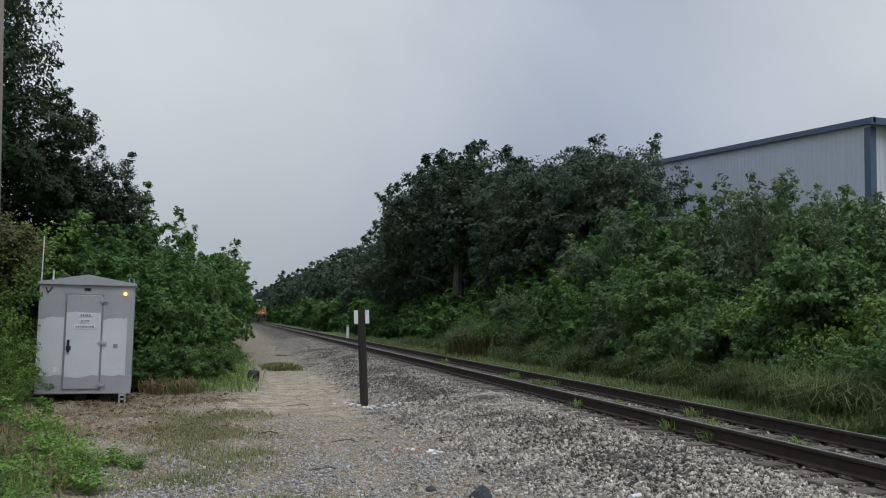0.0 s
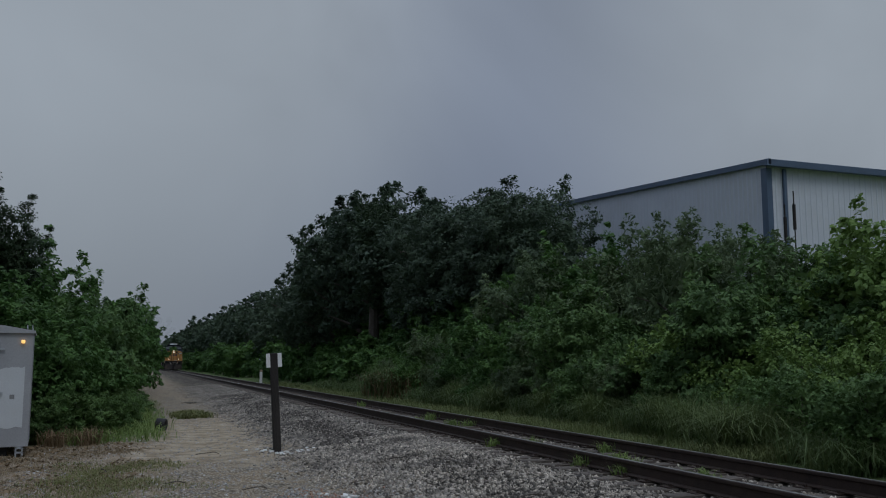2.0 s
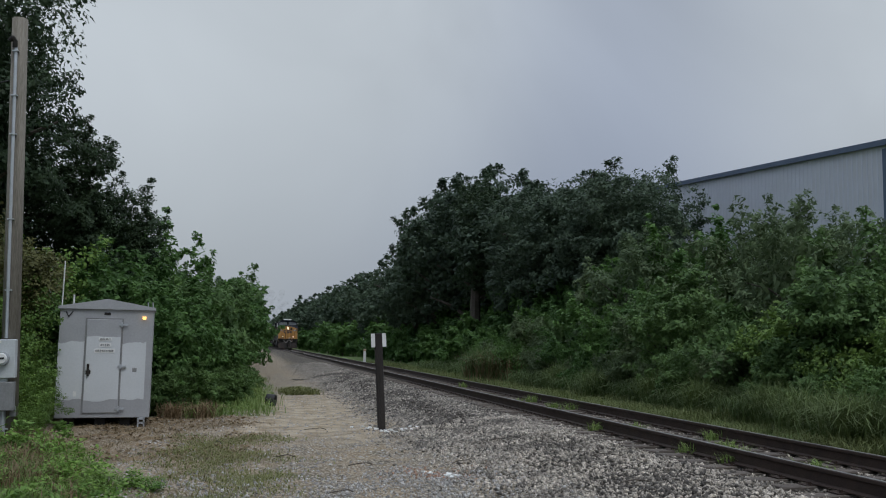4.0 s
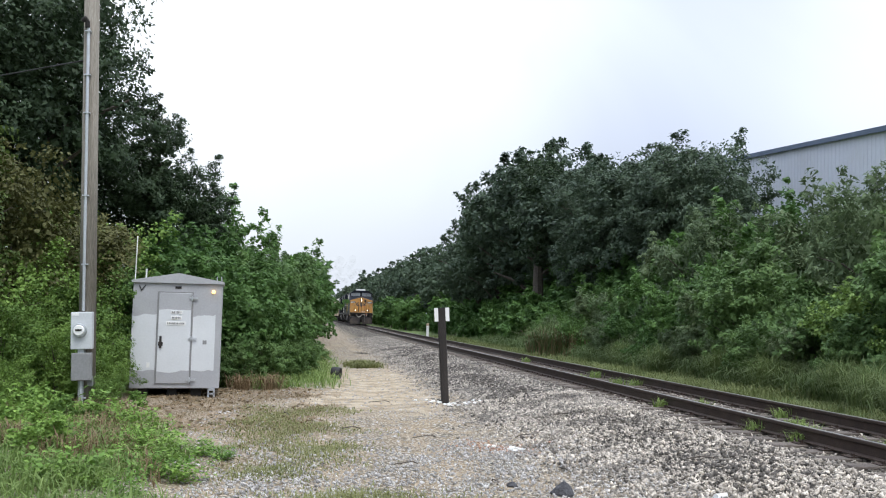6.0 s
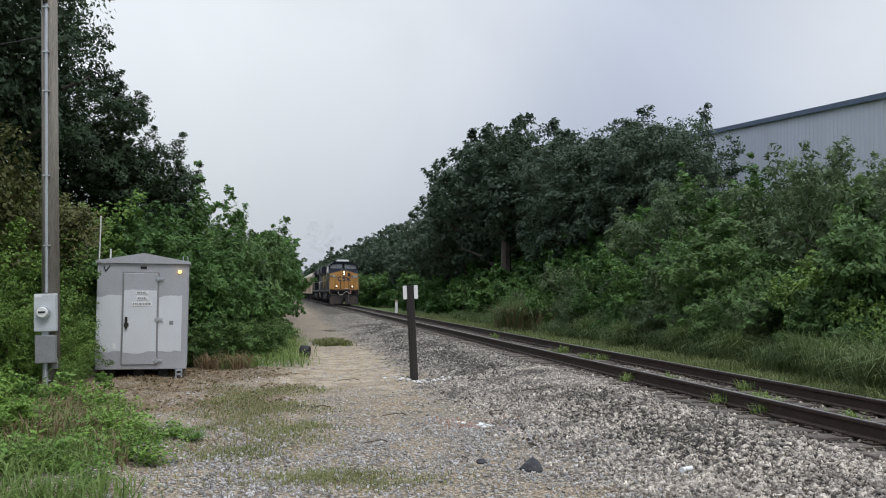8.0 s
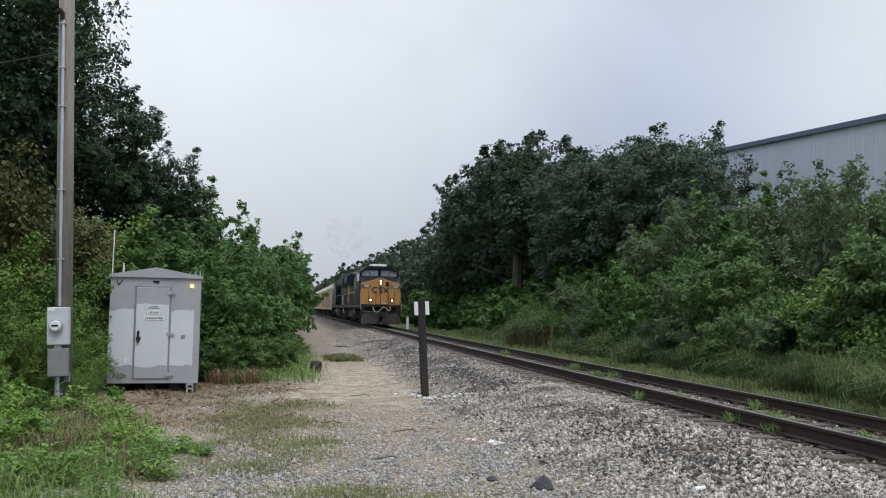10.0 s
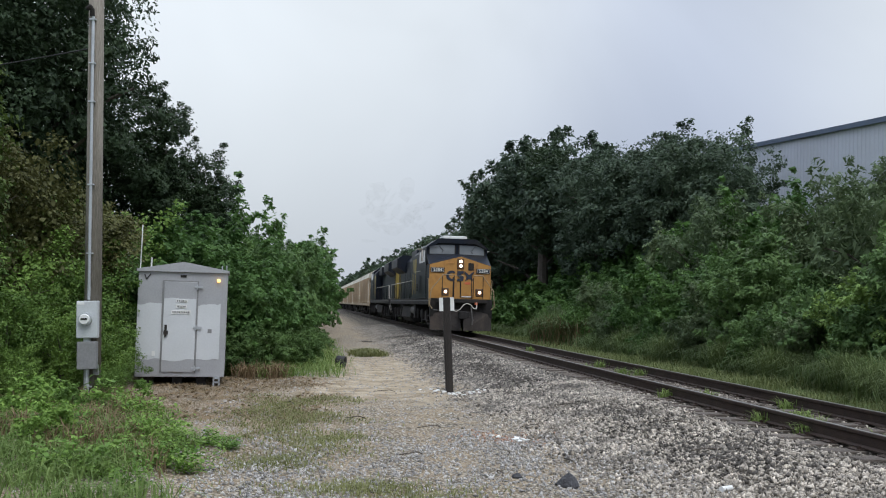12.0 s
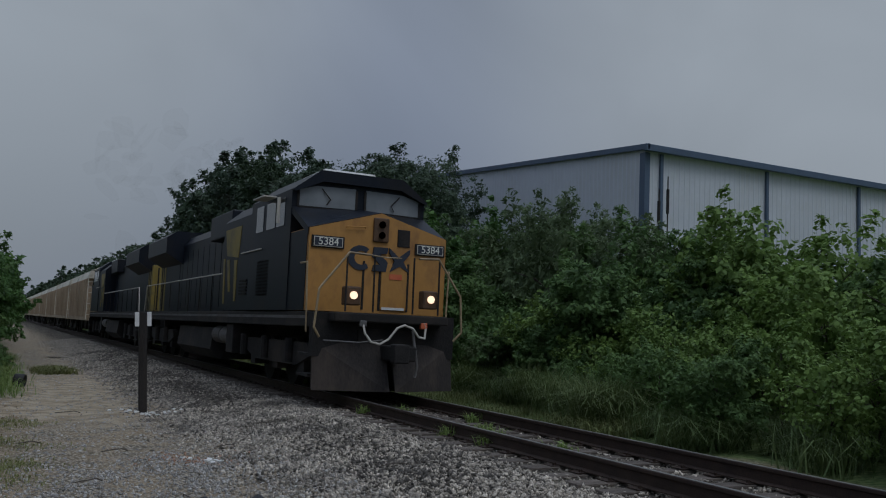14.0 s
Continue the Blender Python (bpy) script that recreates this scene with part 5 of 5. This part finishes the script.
def build_loco(second=False):
    """Front at y 0 facing -y, rail tops at z 0; the second one runs backwards."""
    kind = "second dark blue diesel locomotive coupled behind the first, grimy" if second else "dark blue diesel locomotive with a yellow nose, headlights lit"
    lo = tagged(new("locomotive"), kind, "locomotive", "locomotives of the train")
    # running gear and frame
    part("underframe", boxes((-1.5, 1.5, 0.55, 21.9, 1.30, 1.60), (-0.6, 0.6, 0.3, 22.1, 0.85, 1.30), bevel=0.015), UNDER, lo, "grimy dark frame and walkway edge")
    part("sill_stripe", boxes((-1.508, -1.50, 0.8, 21.6, 1.46, 1.52), (1.50, 1.508, 0.8, 21.6, 1.46, 1.52)), TANK_GREY, lo, "worn pale sill stripe")
    part("fuel_tank", prism([(-1.35, 1.15), (-1.42, 0.55), (-1.15, 0.28), (1.15, 0.28), (1.42, 0.55), (1.35, 1.15)], 9.4, 14.4), UNDER, lo, "grimy black fuel tank")
    for y0 in (7.55, 8.45):
        for s in (-1, 1):
            part("air_reservoir", tube(bmesh.new(), (s * 1.2, y0, 0.98), (s * 1.2, y0 + 0.8, 0.98), 0.24, sides=16), TANK_GREY, lo, "dusty grey air reservoir")
    part("battery_box", boxes((-1.45, 1.45, 6.75, 7.45, 0.55, 1.28), bevel=0.02), UNDER, lo)
    for c in (3.6, 18.4):
        bm = bmesh.new()
        for s in (-1, 1):
            x = s * 1.12
            prism([(c - 2.5, 0.72), (c - 2.3, 0.98), (c + 2.3, 0.98), (c + 2.5, 0.72), (c + 1.6, 0.50), (c - 1.6, 0.50)], min(x, x + s * 0.16), max(x, x + s * 0.16), bm, axis="x")
            for k in (-1.85, 0, 1.85):
                box(bm, x - 0.12, x + 0.22, c + k - 0.20, c + k + 0.20, 0.36, 0.72)
                tube(bm, (x + s * 0.2, c + k + 0.55, 0.55), (x + s * 0.2, c + k + 0.55, 1.05), 0.11, sides=10)
        part("truck_frame", bm, UNDER, lo, "grimy cast steel truck frame")
        for k in (-1.85, 0, 1.85):
            wheelset(lo, c + k)
    # pilot, plow, coupler
    part("pilot", boxes((-1.5, 1.5, 0.35, 0.55, 0.75, 1.60), (-1.5, -1.05, 0.55, 1.25, 0.35, 0.40), (1.05, 1.5, 0.55, 1.25, 0.35, 0.40), (-1.5, -1.05, 0.55, 1.25, 0.75, 0.80), (1.05, 1.5, 0.55, 1.25, 0.75, 0.80)), UNDER, lo, "dark pilot with step wells")
    bm = bmesh.new()
    for s in (-1, 1):
        pts = [(s * 0.06, -0.12, 0.12), (s * 1.48, 0.30, 0.12), (s * 1.48, 0.42, 1.02), (s * 0.06, 0.24, 1.02)]
        a = [bm.verts.new(p) for p in pts]
        b = [bm.verts.new((p[0], p[1] + 0.05, p[2])) for p in pts]
        bm.faces.new(a)
        bm.faces.new(b[::-1])
        for i in range(4):
            bm.faces.new((a[i], a[(i + 1) % 4], b[(i + 1) % 4], b[i]))
    bmesh.ops.recalc_face_normals(bm, faces=bm.faces)
    part("plow", bm, PLOW_DUST, lo, "dusty brown V-shaped snow plow")
    part("coupler", boxes((-0.16, 0.16, -0.45, 0.4, 0.72, 1.0), (-0.22, 0.10, -0.62, -0.40, 0.68, 1.04), (0.02, 0.24, -0.60, -0.42, 0.72, 1.0), bevel=0.03), UNDER, lo, "black knuckle coupler")
    part("anticlimber", boxes((-1.2, 1.2, 0.0, 0.5, 1.42, 1.60), bevel=0.03), UNDER, lo)
    # nose and cab
    nose = bmesh.new()
    prism([(-1.50, 1.62), (-1.50, 3.24), (0, 3.66), (1.50, 3.24), (1.50, 1.62)], 0.30, 1.75, nose)
    part("nose", nose, YELLOW, lo, "yellow cab nose with rust streaks")
    for sx in (-1, 1):
        part("nose_side", boxes((min(sx * 1.50, sx * 1.512), max(sx * 1.50, sx * 1.512), 0.42, 1.75, 1.62, 3.22)), BLUE, lo, "dark blue nose side")
    hood_top = bmesh.new()
    for s in (-1, 1):
        pts = [(s * 1.515, 0.36, 3.25), (0, 0.36, 3.675), (0, 1.55, 3.86), (s * 1.515, 1.55, 3.80)]
        a = [hood_top.verts.new(p) for p in pts]
        b = [hood_top.verts.new((p[0], p[1] + 0.02, p[2] - 0.14)) for p in pts]
        hood_top.faces.new(a)
        hood_top.faces.new(b[::-1])
        for i in range(4):
            hood_top.faces.new((a[i], a[(i + 1) % 4], b[(i + 1) % 4], b[i]))
    bmesh.ops.recalc_face_normals(hood_top, faces=hood_top.faces)
    part("nose_top", hood_top, BLUE, lo, "dark blue sloping nose top")
    prof = [(-1.53, 1.62), (-1.53, 4.16), (-0.94, 4.60), (0.94, 4.60), (1.53, 4.16), (1.53, 1.62)]
    part("cab", prism(prof, 1.52, 4.7), BLUE, lo, "dark blue cab")
    part("brow", prism([(-1.55, 4.14), (-0.95, 4.60), (0.95, 4.60), (1.55, 4.14), (1.50, 4.10), (0.9, 4.36), (-0.9, 4.36), (-1.50, 4.10)], 1.38, 1.52), BLUE, lo, "dark blue roof brow over the windscreen")
    part("roof_unit", boxes((-0.62, 0.62, 2.2, 3.8, 4.60, 4.80), bevel=0.04), WHITE_PAINT, lo, "off-white roof air conditioner")
    for s in (-1, 1):
        bm = prism([(s * 0.12, 3.84), (s * 1.38, 3.82), (s * 1.40, 4.16), (s * 1.00, 4.27), (s * 0.12, 4.29)], 1.500, 1.514)
        win = part("windscreen", bm, SCREEN_GLASS, lo, "windscreen with the sky's reflection put in as a grey tone")
        part("frame", boxes((s * 0.75 - 0.67, s * 0.75 + 0.67, 1.488, 1.516, 3.775, 3.815), (s * 0.10 - 0.025, s * 0.10 + 0.025, 1.488, 1.516, 3.8, 4.25), (s * 1.40 - 0.025, s * 1.40 + 0.025, 1.488, 1.516, 3.8, 4.14)), UNDER, win)
        part("wiper", pipe([(s * 0.9, 1.47, 4.22), (s * 0.7, 1.46, 4.0), (s * 0.78, 1.47, 3.88)], 0.012, 6), UNDER, win)
        for y0, y1 in ((1.95, 2.55), (2.65, 3.35), (3.6, 4.2)):
            x = s * 1.53
            part("side_window", boxes((min(x, x + s * 0.012), max(x, x + s * 0.012), y0, y1, 3.42, 4.02), bevel=0.004), BLACK_GLASS, lo, "dark cab side window")
        x = s * 1.56
        part("sunshade", boxes((min(x, x + s * 0.30), max(x, x + s * 0.30), 2.55, 3.4, 4.08, 4.11)), PALE_METAL, lo, "pale sunshade over the cab window")
    part("mirror", boxes((-1.72, -1.66, 1.9, 1.96, 3.45, 4.0)), PALE_METAL, lo, "pale wind deflector beside the cab window")
    # nose details
    part("headlight_housing", boxes((-0.17, 0.17, 0.24, 0.32, 3.06, 3.56), bevel=0.03), HOUSING_BROWN, lo, "rusty brown headlight housing")
    for z in (3.20, 3.42):
        bm = bmesh.new()
        tube(bm, (0, 0.245, z), (0, 0.20, z), 0.066, 0.07, 20)
        part("headlight", bm, BLACK_GLASS if second else HEADLIGHT, lo, "round headlight")
    part("nose_window", boxes((0.38, 0.66, 0.280, 0.32, 3.0, 3.36), bevel=0.014), UNDER, lo, "small dark nose window")
    for s in (-1, 1):
        b = part("number_board", boxes((s * 1.12 - 0.34, s * 1.12 + 0.34, 0.262, 0.31, 2.86, 3.10), bevel=0.012), UNDER, lo, "lit number board with dark frame")
        part("border", boxes((s * 1.12 - 0.30, s * 1.12 + 0.30, 0.254, 0.263, 2.885, 3.075)), PALE_METAL, b)
        part("panel", boxes((s * 1.12 - 0.285, s * 1.12 + 0.285, 0.250, 0.255, 2.90, 3.06)), DARK_TEXT, b)
        if not second:
            text_part("number", "5384", 0.215, pose(s * 1.12, 0.246, 2.98, 90), BOARD_DIGIT, b)
        box_l = part("ditch_light_housing", boxes((s * 0.82 - 0.16, s * 0.82 + 0.16, 0.08, 0.32, 1.74, 2.10), bevel=0.03), HOUSING_BROWN, lo, "rusty brown ditch light housing")
        bm = bmesh.new()
        tube(bm, (s * 0.82, 0.085, 1.93), (s * 0.82, 0.05, 1.93), 0.072, 0.076, 20)
        part("ditch_light", bm, BLACK_GLASS if second else DITCH_LIGHT, box_l, "round ditch light")
        # corner posts and handrails
        part("handrail", pipe([(s * 0.52, 0.04, 2.72), (s * 0.95, 0.04, 2.74), (s * 1.50, 0.10, 2.02), (s * 1.56, 0.12, 1.30), (s * 1.42, 0.2, 1.12)], 0.022), RAIL_TAN, lo, "worn tan bent front handrail")
        part("handrail", pipe([(s * 0.42, 0.05, 1.62), (s * 0.42, 0.06, 2.73)], 0.020), UNDER, lo)
        part("handrail", pipe([(s * 0.98, 0.06, 1.62), (s * 0.98, 0.06, 2.70)], 0.020), UNDER, lo)
        part("handrail", pipe([(s * 1.50, 0.75, 1.2), (s * 1.55, 0.75, 2.55), (s * 1.55, 1.15, 2.55)], 0.020), RAIL_TAN, lo)
    part("center_chain", pipe([(-0.52, 0.04, 2.72), (-0.2, 0.02, 2.69), (0.12, 0.0, 2.70)], 0.012), RAIL_TAN, lo)
    part("nose_door", boxes((0.05, 0.62, 0.27, 0.31, 1.70, 2.62), bevel=0.008), YELLOW, lo, "yellow nose door")
    for x in (0.0, 0.625, -0.36):
        part("door_seam", boxes((x, x + 0.045, 0.285, 0.31, 1.68, 2.66)), UNDER, lo)
    part("kick_plate", boxes((0.08, 0.58, 0.262, 0.272, 1.70, 1.75)), WHITE_PAINT, lo)
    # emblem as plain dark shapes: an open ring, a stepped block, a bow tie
    arc = [radians(48 + k * 264 / 20) for k in range(21)]
    ring = [(-0.42 + 0.27 * math.cos(a), 2.72 + 0.25 * math.sin(a)) for a in arc] + [(-0.40 + 0.15 * math.cos(a), 2.72 + 0.14 * math.sin(a)) for a in arc[::-1]]
    part("emblem", prism(ring, 0.280, 0.301), DARK_TEXT, lo, "dark blue open ring emblem")
    part("emblem", prism([(-0.14, 2.96), (0.17, 2.96), (0.15, 2.84), (0.0, 2.82), (0.17, 2.66), (0.14, 2.47), (-0.16, 2.47), (-0.14, 2.59), (0.0, 2.61), (-0.17, 2.76)], 0.258, 0.301), DARK_TEXT, lo, "dark blue stepped block emblem")
    part("emblem", prism([(0.20, 2.96), (0.42, 2.78), (0.66, 2.96), (0.66, 2.86), (0.52, 2.70), (0.66, 2.47), (0.44, 2.60), (0.22, 2.47), (0.32, 2.70), (0.20, 2.86)], 0.256, 0.301), DARK_TEXT, lo, "dark blue bow tie emblem")
    part("emblem", boxes((0.22, 0.50, 0.258, 0.270, 2.32, 2.43)), RED_PAINT, lo, "red patch")
    part("grab_iron", pipe([(-0.75, 0.27, 3.30), (-0.75, 0.24, 3.32), (-0.35, 0.24, 3.34), (-0.35, 0.27, 3.32)], 0.012, 6), YELLOW, lo)
    part("brake_hose", pipe([(-0.62, 0.0, 1.38), (-0.60, -0.05, 1.22), (-0.48, -0.08, 1.06), (-0.30, -0.08, 1.02), (-0.12, -0.08, 1.12), (0.05, -0.1, 1.34), (0.20, -0.1, 1.40), (0.38, -0.1, 1.34), (0.52, -0.08, 1.18), (0.66, -0.05, 1.16), (0.70, 0, 1.36), (0.66, 0.0, 1.46)], 0.022), PALE_METAL, lo, "pale looped air hose")
    part("brake_hose", pipe([(0.42, 0.0, 1.30), (0.44, -0.1, 0.95), (0.48, -0.14, 0.62), (0.44, -0.14, 0.40)], 0.028), TANK_GREY, lo, "hanging brake hose")
    for s, x in ((-1, -0.62), (1, 0.66)):
        part("hose_fitting", boxes((x - 0.07, x + 0.07, -0.02, 0.08, 1.34, 1.46), bevel=0.02), RED_PAINT if s > 0 else TANK_GREY, lo)
    part("uncoupling_bar", pipe([(-1.4, 0.0, 1.06), (-0.7, -0.05, 1.04), (-0.25, -0.1, 1.1)], 0.015), TANK_GREY, lo)
    # long hood
    part("equipment_cabinet", prism([(-1.50, 1.62), (-1.50, 3.95), (-1.05, 4.35), (1.05, 4.35), (1.50, 3.95), (1.50, 1.62)], 4.7, 7.6), BLUE, lo, "dark blue electrical cabinet")
    part("louvre_panel", boxes(*[(-1.53, -1.50, 3.0, 4.0, 1.95 + k * 0.075, 1.99 + k * 0.075) for k in range(11)]), UNDER, lo, "louvred vent panel")
    part("louvre_panel", boxes(*[(-1.53, -1.50, 4.9, 5.6, 2.0 + k * 0.08, 2.04 + k * 0.08) for k in range(5)]), UNDER, lo)
    part("hood", prism([(-0.92, 1.62), (-0.92, 4.0), (-0.7, 4.3), (0.7, 4.3), (0.92, 4.0), (0.92, 1.62)], 7.6, 17.4), BLUE, lo, "dark blue engine hood")
    for k in range(11):
        y = 7.8 + k * 0.86
        part("hood_door", boxes((-0.935, -0.92, y, y + 0.80, 1.75, 3.75), bevel=0.004), BLUE, lo)
    part("brake_grid", boxes((-1.25, 1.25, 7.9, 10.6, 3.7, 4.42), bevel=0.04), BLUE, lo, "dark blue dynamic brake housing")
    part("exhaust_stack", boxes((-0.3, 0.3, 12.2, 13.4, 4.28, 4.55), bevel=0.03), UNDER, lo)
    part("radiator_wing", prism([(-0.95, 3.35), (-1.55, 3.72), (-1.55, 4.28), (-1.2, 4.52), (1.2, 4.52), (1.55, 4.28), (1.55, 3.72), (0.95, 3.35)], 17.0, 21.2), BLUE, lo, "flared dark blue radiator wings")
    part("rear_hood", boxes((-0.95, 0.95, 17.4, 21.3, 1.62, 3.6), bevel=0.02), BLUE, lo)
    part("hood_end", boxes((-0.97, 0.97, 20.3, 21.4, 1.64, 3.62), bevel=0.03), FADED_YELLOW, lo, "faded yellow hood end")
    for x in (-0.72, -0.3, 0.3, 0.72):
        part("end_seam", boxes((x - 0.03, x + 0.03, 21.4, 21.42, 1.7, 3.5)), UNDER, lo)
    for y in (20.55, 20.95):
        part("end_seam", boxes((-0.985, -0.97, y, y + 0.09, 1.7, 3.5)), UNDER, lo)
        part("end_seam", boxes((0.97, 0.985, y, y + 0.09, 1.7, 3.5)), UNDER, lo)
    for sx in (-1, 1):
        for shape in ([(5.9, 2.95), (7.1, 3.05), (7.4, 3.75), (5.7, 3.75)], [(6.0, 1.85), (6.18, 1.85), (6.3, 2.9), (6.0, 2.9)], [(6.6, 2.1), (6.8, 2.1), (7.1, 2.95), (6.8, 2.95)], [(7.2, 1.8), (7.34, 1.8), (7.5, 3.0), (7.3, 3.0)]):
            part("side_emblem", prism(shape, min(sx * 1.50, sx * 1.512), max(sx * 1.50, sx * 1.512), axis="x"), FADED_YELLOW, lo, "faded yellow painted shape")
        part("cab_rail", pipe([(sx * 1.56, 3.6, 3.02), (sx * 1.56, 5.4, 3.02)], 0.018), PALE_METAL, lo)
    for s in (-1, 1):
        part("walkway_rail", pipe([(s * 1.47, 4.9, 2.62), (s * 1.47, 21.4, 2.62)], 0.018), PALE_METAL, lo, "pale walkway handrail")
        for k in range(9):
            y = 7.8 + k * 1.65
            part("stanchion", pipe([(s * 1.47, y, 1.58), (s * 1.47, y, 2.62)], 0.016, 6), UNDER, lo)
        part("end_rail", pipe([(s * 1.47, 21.4, 2.62), (s * 1.47, 21.9, 1.2), (s * 1.3, 22.0, 0.6)], 0.022), PALE_METAL, lo)
        part("rear_steps", boxes((s * 1.28 - 0.22, s * 1.28 + 0.22, 21.3, 21.95, 0.4, 0.44), (s * 1.28 - 0.22, s * 1.28 + 0.22, 21.3, 21.95, 0.8, 0.84), (s * 1.28 - 0.22, s * 1.28 + 0.22, 21.3, 21.95, 1.2, 1.24)), UNDER, lo)
    # the cab and all on it stand back behind the front platform
    back = {"nose", "nose_side", "nose_top", "cab", "brow", "roof_unit", "windscreen", "side_window", "sunshade", "mirror", "headlight_housing", "headlight", "nose_window", "number_board",
            "nose_door", "door_seam", "kick_plate", "emblem", "grab_iron", "equipment_cabinet", "louvre_panel", "hood", "hood_door", "brake_grid", "exhaust_stack", "side_emblem", "cab_rail"}
    for c in lo.children:
        if c.name.split(".")[0] in back:
            c.location.y += 0.55
    return lo


def build_hopper():
    """A covered hopper wagon, front end at y 0."""
    L = 16.5
    h = tagged(new("hopper_wagon"), "tan covered hopper wagon with a pale rounded roof", "freight wagon", "hopper wagons of the train")
    prof = [(-1.50, 1.25), (-1.56, 2.4), (-1.56, 3.80), (1.56, 3.80), (1.56, 2.4), (1.50, 1.25)]
    part("body", prism(prof, 1.3, L - 1.3), HOPPER_TAN, h, "faded tan ribbed side")
    part("roof", prism([(-1.57, 3.80), (-1.42, 4.30), (-0.9, 4.58), (0.9, 4.58), (1.42, 4.30), (1.57, 3.80)], 0.9, L - 0.9), HOPPER_ROOF, h, "pale curved roof")
    for y in np.arange(1.5, L - 1.3, 1.12):
        part("rib", boxes((-1.62, -1.555, y, y + 0.09, 1.28, 3.80)), HOPPER_TAN, h)
        part("rib", boxes((1.555, 1.62, y, y + 0.09, 1.28, 3.80)), HOPPER_TAN, h)
    part("running_board", boxes((-0.45, 0.45, 0.7, L - 0.7, 4.66, 4.71), (-0.40, -0.36, 0.8, L - 0.8, 4.57, 4.67), (0.36, 0.40, 0.8, L - 0.8, 4.57, 4.67)), UNDER, h, "dark roof walkway")
    for y in np.arange(2.2, L - 2, 3.0):
        part("hatch", boxes((-0.35, 0.35, y, y + 1.6, 4.57, 4.65), bevel=0.02), HOPPER_ROOF, h)
    part("sill", boxes((-1.5, 1.5, 0.3, L - 0.3, 1.02, 1.26), bevel=0.02), HOPPER_TAN, h)
    for y in (0.7, L - 0.7):
        s = 1 if y < 5 else -1
        part("end_slope", prism([(y, 1.26), (y + s * 0.6, 3.5), (y + s * 0.75, 3.5), (y + s * 0.15, 1.26)], -1.3, 1.3, axis="x"), HOPPER_TAN, h)
        part("end_ladder", boxes(*[(-1.56, -1.1, y - 0.02, y + 0.02, 1.4 + k * 0.36, 1.43 + k * 0.36) for k in range(7)], (-1.58, -1.54, y - 0.02, y + 0.02, 1.1, 3.95), (-1.12, -1.08, y - 0.02, y + 0.02, 1.1, 3.95)), HOPPER_ROOF, h)
        part("end_post", boxes((1.45, 1.53, y - 0.04, y + 0.04, 1.2, 3.9), (-0.06, 0.06, y - 0.04, y + 0.04, 1.2, 3.6)), HOPPER_TAN, h)
    for y in (4.2, 7.2, 10.2):
        part("outlet_chute", prism([(y, 1.02), (y + 2.0, 1.02), (y + 1.3, 0.35), (y + 0.7, 0.35)], -0.9, 0.9, axis="x"), UNDER, h)
    for c in (1.9, L - 1.9):
        bm = bmesh.new()
        for s in (-1, 1):
            prism([(c - 1.25, 0.46), (c - 1.1, 0.66), (c - 0.4, 0.72), (c + 0.4, 0.72), (c + 1.1, 0.66), (c + 1.25, 0.46), (c + 0.4, 0.30), (c - 0.4, 0.30)], min(s * 0.95, s * 1.12), max(s * 0.95, s * 1.12), bm, axis="x")
        box(bm, -1.0, 1.0, c - 0.2, c + 0.2, 0.5, 1.02)
        part("truck_frame", bm, UNDER, h)
        for k in (-0.87, 0.87):
            wheelset(h, c + k, 0.46)
    part("coupler", boxes((-0.15, 0.15, -0.3, 0.4, 0.75, 1.0), (-0.15, 0.15, L - 0.4, L + 0.3, 0.75, 1.0)), UNDER, h)
    return h, L


def build_exhaust():
    """Thin exhaust haze trailing from the leading stack, as a cloud of thin rigid flakes."""
    rng = np.random.default_rng(91)
    n = 56
    u = rng.random(n) ** 1.3
    wide = 0.4 + 1.3 * u
    c = np.stack([-1.6 * u, 13.2 + 22 * u ** 1.3, 5.2 + 3.6 * u ** 0.6], -1) + rng.normal(0, 1, (n, 3)) * np.stack([wide, 2.0 * wide, 0.8 * wide], -1)
    c[:, 2] = np.maximum(c[:, 2], 4.9)
    a, b = unit(rng.normal(0, 1, (n, 3))), unit(rng.normal(0, 1, (n, 3)))
    b = unit(np.cross(a, b))
    ring = [c + (a * math.cos(q) + b * math.sin(q)) * (wide * rng.uniform(0.35, 0.6, n))[:, None] for q in np.arange(9) * 2 * np.pi / 9]
    return tagged(new("exhaust_smoke", quads("exhaust_smoke", np.stack(ring, 1).reshape(-1, 3), SMOKE, 9)), "thin grey diesel exhaust haze above the locomotive", "smoke", kind="stuff")


def motions():
    """The whole train rolls towards the camera at a steady pace; the wheels of the leading vehicles turn."""
    ends = (0.0, 3.0, 6.0, 9.0, 12.0, 14.0)
    for ob, off in TRAIN:
        walk(ob, [(t, pose(TRACK_X, FRONT_END + off + SPEED * (14.0 - t), RAIL_Z, 0, 0, 180 if ob is LOCO_B else 0)) for t in ends])
    for ob, y, r in TURNING:
        step = 1 / 30
        walk(ob, [(k * step, pose(0, y, r, math.degrees(k * step * SPEED / r))) for k in range(421)])


LOCO = build_loco()
LOCO_B = build_loco(second=True)
HOPPER, HOPPER_LEN = build_hopper()
TRAIN = [(LOCO, 0.0), (build_exhaust(), 0.0), (LOCO_B, 45.0), (HOPPER, 45.6)]
TURNING = WHEELSETS[:12]
for k in range(1, 9):
    TRAIN.append((copy_thing(HOPPER, pose(0, 0, 0)), 45.6 + k * (HOPPER_LEN + 0.7)))
motions()
